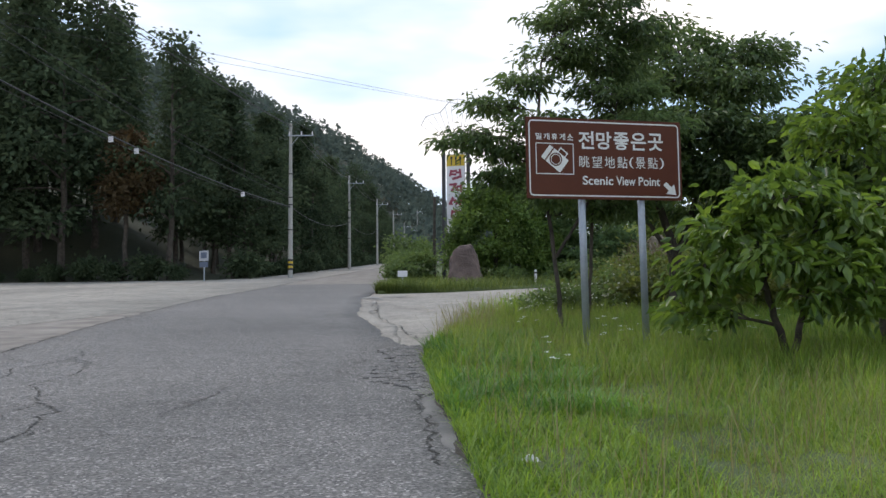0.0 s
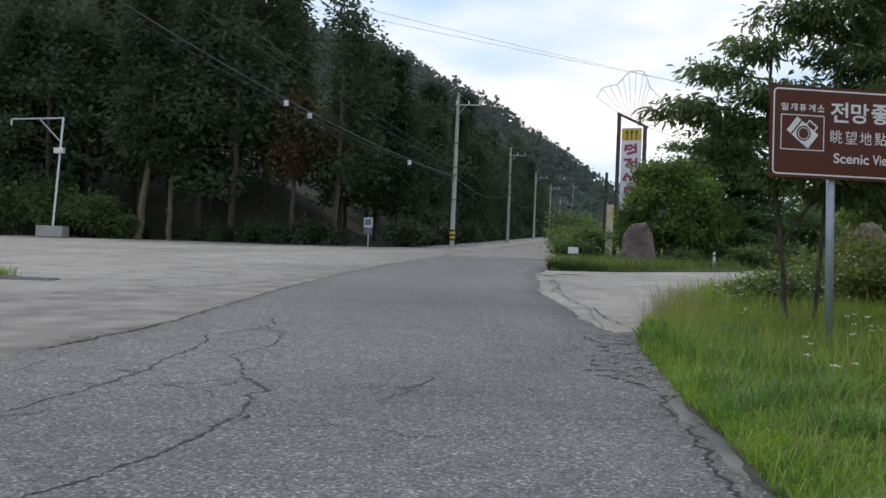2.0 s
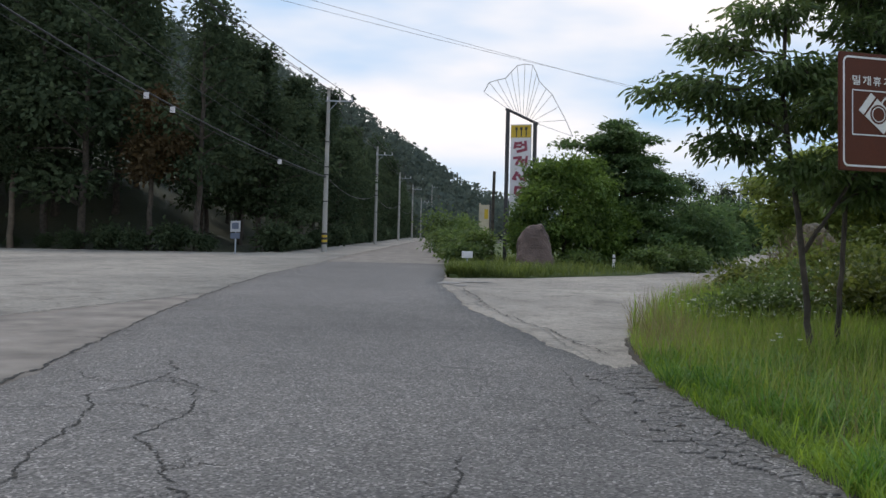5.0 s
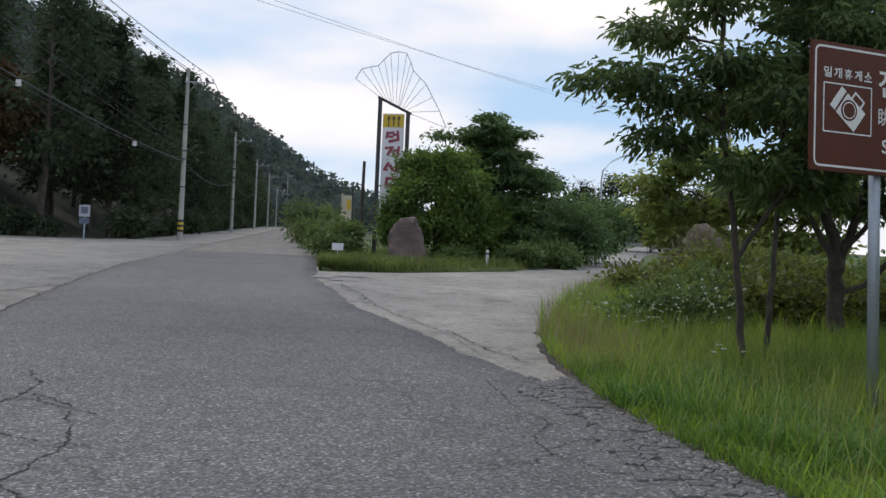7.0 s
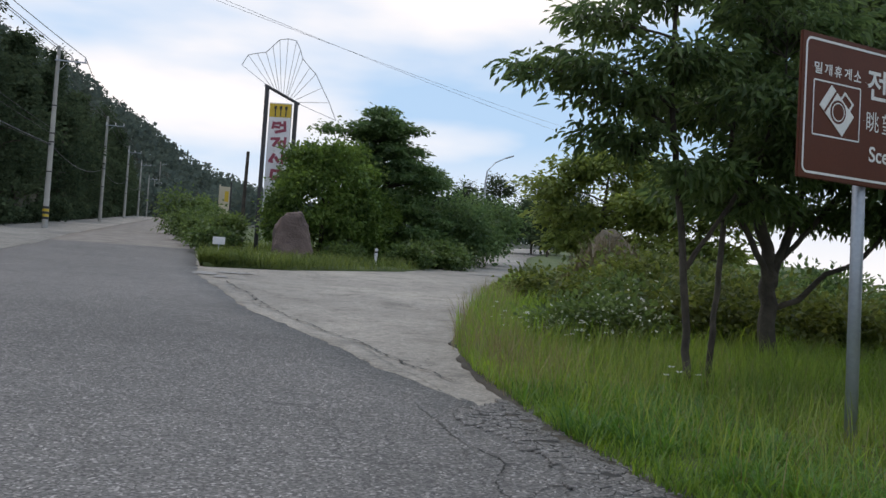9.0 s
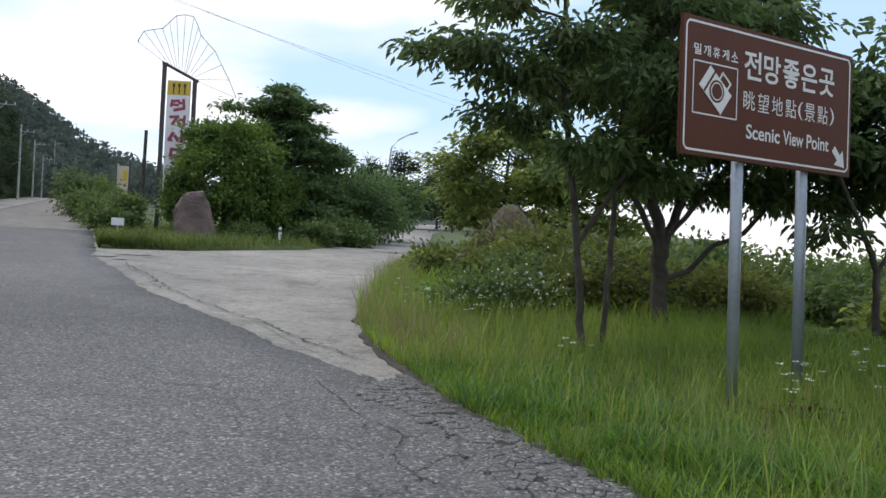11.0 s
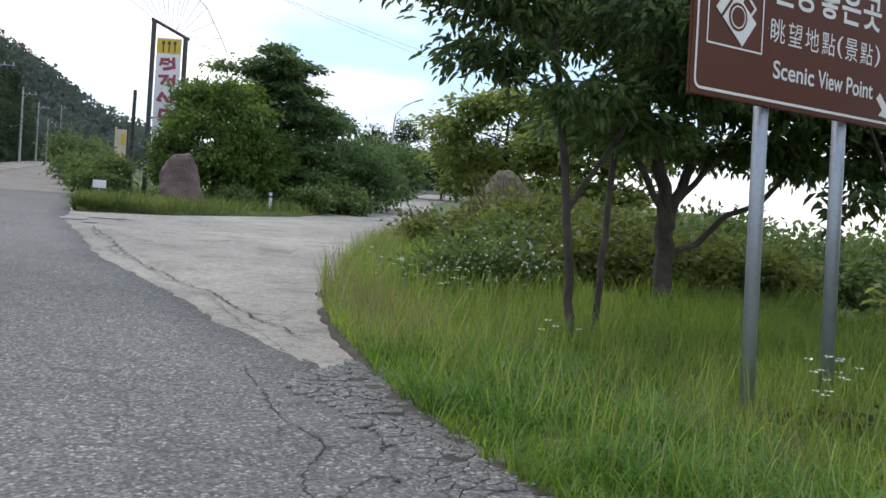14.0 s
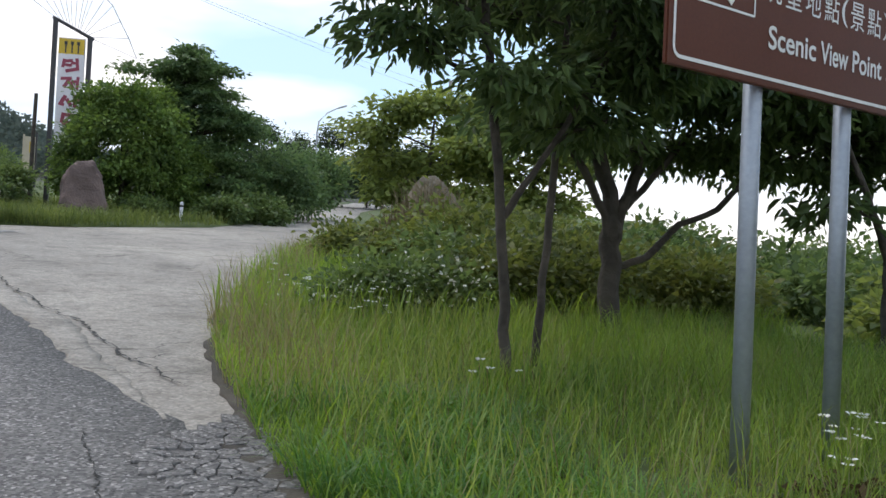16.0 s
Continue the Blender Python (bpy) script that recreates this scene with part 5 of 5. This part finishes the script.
# ---- grass ----
def blades(name, xy, h, w, lean, seed, material, label, lift=0.03):
    r = np.random.default_rng(seed)
    n = len(xy)
    z = height(xy[:, 0], xy[:, 1]) + lift
    a = r.random(n) * 2 * math.pi
    d = np.stack([np.cos(a), np.sin(a), np.zeros(n)], 1)
    s = np.stack([-np.sin(a), np.cos(a), np.zeros(n)], 1)
    b = np.stack([xy[:, 0], xy[:, 1], z - 0.02], 1)
    L = (lean * (0.3 + r.random(n)) * h)[:, None]
    up = np.array([[0, 0, 1.0]])
    hh, ww = h[:, None], w[:, None]
    m1 = b + up * hh * 0.45 + d * L * 0.22
    m2 = b + up * hh * 0.82 + d * L * 0.6
    tip = b + up * hh * (1.0 - 0.12 * (L / np.maximum(hh, 1e-6)) ** 2) + d * L * 1.15
    v = np.stack([b - s * ww * 0.5, b + s * ww * 0.5, m1 - s * ww * 0.48, m1 + s * ww * 0.48, m2 - s * ww * 0.3, m2 + s * ww * 0.3, tip], 1).reshape(-1, 3)
    k = (np.arange(n) * 7)[:, None]
    f = np.concatenate([k + np.array([[0, 1, 3]]), k + np.array([[0, 3, 2]]), k + np.array([[2, 3, 5]]), k + np.array([[2, 5, 4]]), k + np.array([[4, 5, 6]])])
    ob = new(name, fast_mesh(name, v, f, material))
    return tagged(ob, label, "grass", kind="stuff")


def scatter(n, y0, y1, left, right, seed, bias=1.0):
    r = np.random.default_rng(seed)
    y = y0 + (y1 - y0) * r.random(n) ** bias
    l, q = left(y), right(y)
    x = l + (q - l) * r.random(n)
    return np.stack([x, y], 1), r


def clumpy(xy, scale):
    return np.array([noise.noise(Vector((p[0] * scale, p[1] * scale, 0.3))) for p in xy])


xy, r = scatter(78000, 3.5, 26, lambda y: verge_edge(y) - 0.04, lambda y: np.minimum(verge_edge(y) + 6.5, bank_edge(y) + 1), 1, 1.0)
dist = xy[:, 0] - verge_edge(xy[:, 1])
cn = clumpy(xy, 1.3)
h = (0.09 + 0.27 * smooth01((dist - 0.3) / 2.6) + 0.2 * np.clip(cn, -0.5, 1)) * (0.55 + 0.75 * r.random(len(xy)))
h = np.maximum(h * (0.42 + 0.58 * smooth01((xy[:, 1] - 7.5) / 5.5)), 0.04)
h *= 1 - 0.45 * np.exp(-((xy[:, 0] - 1.8) / 1.7) ** 2 - ((xy[:, 1] - 14.2) / 1.3) ** 2)
lawn = (r.random(len(xy)) < 0.14 + 0.6 * (1 - smooth01((xy[:, 1] - 8) / 6)) + 0.35 * np.clip(clumpy(xy, 0.5), -0.5, 0.6))
blades("pale_grass", xy[lawn], h[lawn], 0.005 + 0.006 * r.random(int(lawn.sum())), np.full(int(lawn.sum()), 0.9), 44, GRASS_YELLOW, "short pale yellow-green grass on the verge")
xy, h = xy[~lawn], h[~lawn]
blades("grass", xy, h, 0.0045 + 0.006 * r.random(len(xy)), np.full(len(xy), 0.8), 2, GRASS, "fresh green roadside grass, longer away from the road")
xy, r = scatter(7000, -9, 3.6, lambda y: verge_edge(y) - 0.04, lambda y: verge_edge(y) + 6, 30)
blades("grass", xy, 0.12 + 0.2 * r.random(len(xy)), 0.009 + 0.008 * r.random(len(xy)), np.full(len(xy), 0.8), 31, GRASS, "green roadside grass along the start of the walk")
xy, r = scatter(18000, 5, 20, lambda y: verge_edge(y) - 0.08, lambda y: verge_edge(y) + 1.3, 3, 1.0)
blades("edge_grass", xy, 0.07 + 0.14 * r.random(len(xy)), 0.006 + 0.007 * r.random(len(xy)), np.full(len(xy), 1.0), 4, GRASS, "short bright grass creeping over the road's edge")
xy, r = scatter(4800, 4, 24, lambda y: verge_edge(y) + 0.2, lambda y: verge_edge(y) + 5.5, 5)
blades("dry_grass", xy, 0.1 + 0.42 * r.random(len(xy)), 0.004 + 0.004 * r.random(len(xy)), np.full(len(xy), 0.6), 6, DRY_GRASS, "thin straw-coloured seeding grass stalks among the green")
xy, r = scatter(12000, 20, 46, lambda y: verge_edge(y) - 0.05, lambda y: verge_edge(y) + 4.5, 7)
blades("grass", xy, (0.2 + 0.45 * r.random(len(xy))) * (1 - 0.6 * smooth01((xy[:, 1] - 26) / 7)), 0.010 + 0.008 * r.random(len(xy)), np.full(len(xy), 0.6), 8, GRASS, "tall green weeds along the side road")
xy, r = scatter(1500, 16.5, 31, lambda y: verge_edge(y) - 0.12, lambda y: verge_edge(y) + 0.7, 46)
blades("dry_grass", xy, 0.25 + 0.45 * r.random(len(xy)), 0.004 + 0.004 * r.random(len(xy)), np.full(len(xy), 0.8), 47, DRY_GRASS, "tall straw-coloured weeds leaning over the side road")
xy, r = scatter(26000, 37.7, 62, lambda y: asphalt_right(y) + 0.08, lambda y: island_right(y) + 0.05, 9, 1.5)
blades("grass", xy, 0.06 + 0.5 * r.random(len(xy)) ** 2.2, 0.012 + 0.01 * r.random(len(xy)), np.full(len(xy), 0.9), 10, GRASS_DULL, "green grass on the island beside the side road", 0.05)


xy, r = scatter(8000, 11, 25, lambda y: verge_edge(y) + 0.05, lambda y: verge_edge(y) + 6.0, 40)
xy = xy[clumpy(xy, 1.9) > -0.05]
r = np.random.default_rng(41)
blades("broad_grass", xy, 0.15 + 0.28 * r.random(len(xy)), 0.006 + 0.005 * r.random(len(xy)), np.full(len(xy), 1.1), 42, GRASS, "broad arching grass leaves in tufts on the verge")

xy, r = scatter(46000, 5.0, 13.5, lambda y: verge_edge(y) - 0.02, lambda y: verge_edge(y) + 4.2, 50)
cn = clumpy(xy, 0.9)
green = r.random(len(xy)) < 0.5 + 0.9 * cn + 0.5 * np.exp(-(xy[:, 0] - verge_edge(xy[:, 1])) / 0.6)
h = (0.05 + 0.09 * r.random(len(xy))) * (1 + 0.6 * np.clip(cn, -0.3, 1))
for pick, m, label in ((green, GRASS, "dense short green lawn grass near the road"), (~green, GRASS_YELLOW, "dense short yellowish lawn grass near the road")):
    k = int(pick.sum())
    blades("lawn_grass", xy[pick], h[pick], 0.005 + 0.005 * r.random(k), np.full(k, 1.0), 51, m, label)
xy, r = scatter(9000, 9.0, 16.5, lambda y: verge_edge(y) - 0.06, lambda y: verge_edge(y) + 1.5, 52)
xy = xy[clumpy(xy, 1.6) > -0.02]
r = np.random.default_rng(53)
blades("lush_grass", xy, 0.14 + 0.2 * r.random(len(xy)), 0.008 + 0.006 * r.random(len(xy)), np.full(len(xy), 1.3), 54, GRASS_LUSH, "lush dark green arching grass in clumps beside the road")

xy, r = scatter(4200, 11.5, 21, lambda y: verge_edge(y) + 0.3, lambda y: verge_edge(y) + 5.0, 56)
blades("tall_grass", xy, 0.3 + 0.32 * r.random(len(xy)), 0.005 + 0.004 * r.random(len(xy)), np.full(len(xy), 0.7), 57, GRASS_YELLOW, "tall pale green grass stalks standing above the verge")


# ---- cracks and broken road edge ----
def crack(points, width, seed, branches=True):
    """A jagged open crack along points, with short side branches."""
    r = np.random.default_rng(seed)
    p = np.array(points, float)
    t = np.linspace(0, len(p) - 1, 26 * (len(p) - 1))
    x, y = np.interp(t, range(len(p)), p[:, 0]), np.interp(t, range(len(p)), p[:, 1])
    tx, ty = np.gradient(x), np.gradient(y)
    tl = np.hypot(tx, ty) + 1e-9
    coarse = np.interp(np.arange(len(t)), np.arange(0, len(t) + 6, 6), r.normal(size=len(np.arange(0, len(t) + 6, 6))) * 0.035)
    side = coarse + r.normal(size=len(t)) * 0.011
    x, y = x - ty / tl * side, y + tx / tl * side
    w = width * (0.08 + 0.62 * r.random(len(t)) ** 1.8)
    w[0] = w[-1] = 0.002
    dx, dy = np.gradient(x), np.gradient(y)
    L = np.hypot(dx, dy) + 1e-9
    nx, ny = -dy / L, dx / L
    A = np.stack([x + nx * w / 2, y + ny * w / 2], 1)
    B = np.stack([x - nx * w / 2, y - ny * w / 2], 1)
    v = np.concatenate([A, B])
    z = height(v[:, 0], v[:, 1]) + 0.016 + 0.0002 * (seed % 9)
    n = len(t)
    i = np.arange(n - 1)
    f = np.stack([i, i + n, i + n + 1, i + 1], 1)
    ob = new("road_crack", fast_mesh("road_crack", np.column_stack([v, z]), f, CRACK))
    tagged(ob, "dark open crack in the asphalt", "crack", kind="structure")
    if branches:
        for b in range(int(1 + n / 60)):
            k = int(r.integers(4, n - 4))
            a = math.atan2(dy[k], dx[k]) + (0.7 + 0.6 * r.random()) * (1 if r.random() < 0.5 else -1)
            q = 0.2 + 0.45 * r.random()
            crack([(x[k], y[k]), (x[k] + q * 0.5 * math.cos(a), y[k] + q * 0.5 * math.sin(a)), (x[k] + q * math.cos(a + 0.4), y[k] + q * math.sin(a + 0.4))], width * 0.5, seed * 13 + b + 1, False)
    return ob


crack([(-3.4, 5.0), (-3.05, 6.2), (-2.98, 7.2), (-3.05, 7.8), (-3.15, 8.5), (-3.4, 9.3), (-3.58, 9.8), (-3.95, 10.3)], 0.075, 1)
crack([(-3.95, 10.3), (-4.3, 10.9), (-4.77, 11.5), (-4.8, 12.5), (-5.2, 13.9), (-5.7, 14.4)], 0.045, 20)
crack([(-4.9, 7.2), (-4.73, 8.6), (-4.85, 9.5), (-5.0, 10.3), (-5.3, 11.2), (-5.42, 12.0), (-5.9, 13.2), (-5.8, 14.9), (-6.2, 15.6)], 0.06, 2)
crack([(-2.38, 9.25), (-2.41, 9.9), (-2.33, 10.2), (-2.36, 10.7), (-2.42, 11.4)], 0.04, 3)
crack([(-2.56, 10.7), (-2.2, 10.2), (-1.7, 10.2)], 0.025, 4)
crack([(-1.79, 16.2), (-1.75, 15.2), (-1.5, 14.1), (-1.6, 13.0)], 0.03, 5)
crack([(-2.9, 8.2), (-2.3, 8.5), (-1.7, 8.3), (-1.2, 8.6)], 0.025, 7)
crack([(-7.4, 13.0), (-6.6, 12.4), (-5.4, 12.8), (-4.6, 12.5)], 0.03, 8)


crack([(float(asphalt_right(y)) + 0.44, y) for y in np.arange(17.6, 33, 1.4)], 0.07, 9)
crack([(float(verge_edge(y)) - 0.27 + 0.03 * math.sin(y * 3), y) for y in np.arange(7.4, 12.2, 0.6)], 0.06, 31)
crack([(-4.75, 9.3), (-4.2, 9.55), (-3.6, 9.2)], 0.035, 32)
crack([(-1.55, 12.9), (-1.2, 12.4), (-0.75, 12.3)], 0.03, 33)
crack([(-1.3, 15.3), (-1.05, 14.6), (-1.15, 13.9)], 0.03, 34)
crack([(-1.0, 13.6), (-1.4, 13.3), (-1.7, 12.6), (-1.9, 12.5)], 0.025, 15)
crack([(-4.9, 13.6), (-5.6, 14.2), (-6.3, 14.0), (-7.0, 14.8)], 0.035, 16)
crack([(float(asphalt_left(y)) - 0.02, y) for y in np.arange(11.0, 46, 1.6)], 0.12, 18)
crack([(float(worn_left(y)) - 0.02, y) for y in np.arange(14.0, 27.5, 1.3)], 0.1, 19)
crack([(-5.9, 9.6), (-6.4, 10.8), (-6.2, 11.7)], 0.03, 17)


def broken_edge():
    """Loose asphalt blocks along the road's edge, each a piece of its own."""
    r = np.random.default_rng(15)
    e = strip("broken_edge", lambda y: verge_edge(y) - (0.46 + 0.1 * np.sin(y * 2.1)) * smooth01((16.9 - y) / 1.6) * smooth01((y - 10.9) / 1.2), lambda y: verge_edge(y) + 0.12, np.arange(11.0, 16.75, 0.1), 0.0165, CRACK, "crumbled road edge of loose asphalt blocks", "road edge", 6, 0, 0.05, 0.04)
    seeds = []
    for y in np.arange(11.0, 16.7, 0.1):
        q = float(verge_edge(y))
        wide = (0.5 + 0.12 * math.sin(y * 2.1) + 0.06 * math.sin(y * 5.3)) * float(smooth01((17.0 - y) / 1.6) * smooth01((y - 10.7) / 1.2))
        for x in np.arange(q - wide, q + 0.04, 0.105):
            seeds.append((x + 0.036 * r.normal(), y + 0.034 * r.normal()))
    pts = np.array(seeds)
    count = 0
    for a in range(len(pts)):
        if count >= 298 or r.random() < 0.05:
            continue
        p = pts[a]
        poly = [(p[0] - 0.13, p[1] - 0.13), (p[0] + 0.13, p[1] - 0.13), (p[0] + 0.13, p[1] + 0.13), (p[0] - 0.13, p[1] + 0.13)]
        for b in np.nonzero(np.hypot(*(pts - p).T) < 0.3)[0]:
            if b == a:
                continue
            mid_p, nrm = (pts[b] + p) / 2, pts[b] - p
            cut = []
            for k in range(len(poly)):
                u, w = poly[k], poly[(k + 1) % len(poly)]
                du, dw = (u[0] - mid_p[0]) * nrm[0] + (u[1] - mid_p[1]) * nrm[1], (w[0] - mid_p[0]) * nrm[0] + (w[1] - mid_p[1]) * nrm[1]
                if du <= 0:
                    cut.append(u)
                if du * dw < 0:
                    t = du / (du - dw)
                    cut.append((u[0] + (w[0] - u[0]) * t, u[1] + (w[1] - u[1]) * t))
            poly = cut
            if len(poly) < 3:
                break
        if len(poly) < 3:
            continue
        n = len(poly)
        mx, my = sum(c[0] for c in poly) / n, sum(c[1] for c in poly) / n
        shrink = 0.9 + 0.08 * r.random()
        lift, tilt = 0.006 + 0.008 * r.random(), r.normal(size=2) * 0.035
        v = []
        for f, z in ((shrink * 0.93, lift + 0.004), (shrink, lift - 0.002), (shrink * 1.02, -0.02)):
            for c in poly:
                x, y = (c[0] - mx) * f, (c[1] - my) * f
                v.append((x, y, z + SLOPE * y + tilt[0] * x + tilt[1] * y))
        faces = [tuple(range(n))] + [(k, n + k, n + (k + 1) % n, (k + 1) % n) for k in range(n)] + [(n + k, 2 * n + k, 2 * n + (k + 1) % n, n + (k + 1) % n) for k in range(n)]
        ob = new("block", mesh_of("block", v, faces, ASPHALT))
        ob.parent = e
        ob.location = (mx, my, gz(mx, my) + 0.013)
        count += 1


broken_edge()


# ---- small things in the grass ----
def daisies(at, n, seed):
    r = np.random.default_rng(seed)
    e = thing("wildflower", at, "clump of small white wildflowers in the verge grass", "flower", "wildflowers")
    runs, c = [], []
    for k in range(n):
        a, q = r.random() * 6.28, 0.16 * r.random() ** 0.5
        h = 0.3 + 0.25 * r.random()
        x, y = q * math.cos(a), q * math.sin(a)
        runs.append(([(x * 0.4, y * 0.4, 0), (x * 0.8, y * 0.8, h * 0.6), (x, y, h)], [0.003, 0.0025, 0.002]))
        for j in range(7):
            b = j * 0.9 + r.random()
            c.append((x + 0.02 * math.cos(b), y + 0.02 * math.sin(b), h, math.cos(b), math.sin(b)))
    tagged(part("stem", tubes("stem", runs, GRASS, 5), GRASS, e), kind="stuff")
    c = np.array(c)
    v, f = leaves(c[:, :3], np.column_stack([c[:, 3:], np.full(len(c), 0.15)]), 0.026, 0.75, r, 0.05, 4)
    tagged(part("blossom", fast_mesh("blossom", v, f, PETAL), PETAL, e, "white blossoms"), kind="stuff")


for k, (x, y, n) in enumerate(((1.75, 14.3, 8), (2.05, 14.6, 6), (2.7, 14.6, 5), (1.0, 11.8, 4), (3.3, 15.6, 6), (2.9, 13.4, 5), (0.4, 19.4, 6), (0.1, 20.6, 7), (0.9, 20.2, 6), (-0.1, 22.0, 6), (3.6, 14.9, 6), (4.2, 16.2, 5), (1.2, 10.2, 3), (0.6, 16.2, 4))):
    daisies(on_ground(x, y, 0.03), n, 200 + k)


def litter(at, size, seed, label):
    bm = bmesh.new()
    bmesh.ops.create_icosphere(bm, subdivisions=3, radius=1.0)
    for v in bm.verts:
        p = v.co.copy()
        v.co = p * (0.75 + 0.55 * noise.noise(p * 2.3 + Vector((seed, 0, 0))))
        v.co = (v.co.x * size, v.co.y * size * 0.7, abs(v.co.z) * size * 0.8)
    me = bpy.data.meshes.new("litter")
    bm.to_mesh(me)
    bm.free()
    me.materials.append(PANEL_WHITE)
    ob = new("litter", me)
    ob.location = at
    tagged(ob, label, "litter")


litter(on_ground(1.05, 7.3, 0.06), 0.07, 2.0, "crumpled white plastic litter lying in roadside grass")
xy, r = scatter(900, 20.2, 21.8, lambda y: np.full(len(y), -17.0), lambda y: np.full(len(y), -15.4), 33)
blades("grass_tuft", xy, 0.1 + 0.25 * r.random(len(xy)), 0.012 + 0.01 * r.random(len(xy)), np.full(len(xy), 0.7), 34, GRASS, "tuft of grass growing through the concrete lay-by", 0.0)
# flat pale patch, stood in for by a nearly flush slab; no kerb here
ob = tagged(new("layby_patch", None), "flat pale patch in the concrete lay-by", "kerb stone")
ob.matrix_basis = pose(*on_ground(-14.9, 21.4), 0, 0, 12)
part("stone", box((1.3, 0.5, 0.1), (0, 0, 0.01), 0.03), PATCH, ob)


def paint_remnant(x, y, w, d, seed):
    r = np.random.default_rng(seed)
    n = 14
    a = np.arange(n) * 2 * math.pi / n
    q = 0.6 + 0.5 * r.random(n)
    pts = [(x + w * q[k] * math.cos(a[k]), y + d * q[k] * math.sin(a[k])) for k in range(n)]
    me = mesh_of("road_marking", [(px, py, gz(px, py) + 0.017) for px, py in pts], [tuple(range(n))], PATCH)
    tagged(new("road_marking", me), "pale worn patch at the road joint", "road marking", kind="structure")


for k, (x, y, w, d) in enumerate(((-5.5, 34.2, 0.35, 0.7), (-5.0, 33.0, 0.25, 0.4), (-4.75, 35.0, 0.5, 0.3), (3.6, 44.5, 0.9, 0.6), (-0.75, 16.6, 0.2, 0.32))):
    paint_remnant(x, y, w, d, 300 + k)


def leaf_litter(at, n, seed):
    r = np.random.default_rng(seed)
    c = r.normal(size=(n, 3)) * np.array([0.16, 0.12, 0.03]) + np.array([0, 0, 0.1])
    v, f = leaves(c, r.normal(size=(n, 3)) * np.array([1, 1, 0.3]), 0.08, 0.5, r, 0.3, 4)
    ob = new("leaf_litter", fast_mesh("leaf_litter", v, f, LEAF_BROWN))
    ob.location = at
    tagged(ob, "heap of withered brown leaves beside the sign post", "leaf litter", kind="stuff")


leaf_litter(on_ground(1.95, 14.5, 0.03), 150, 400)
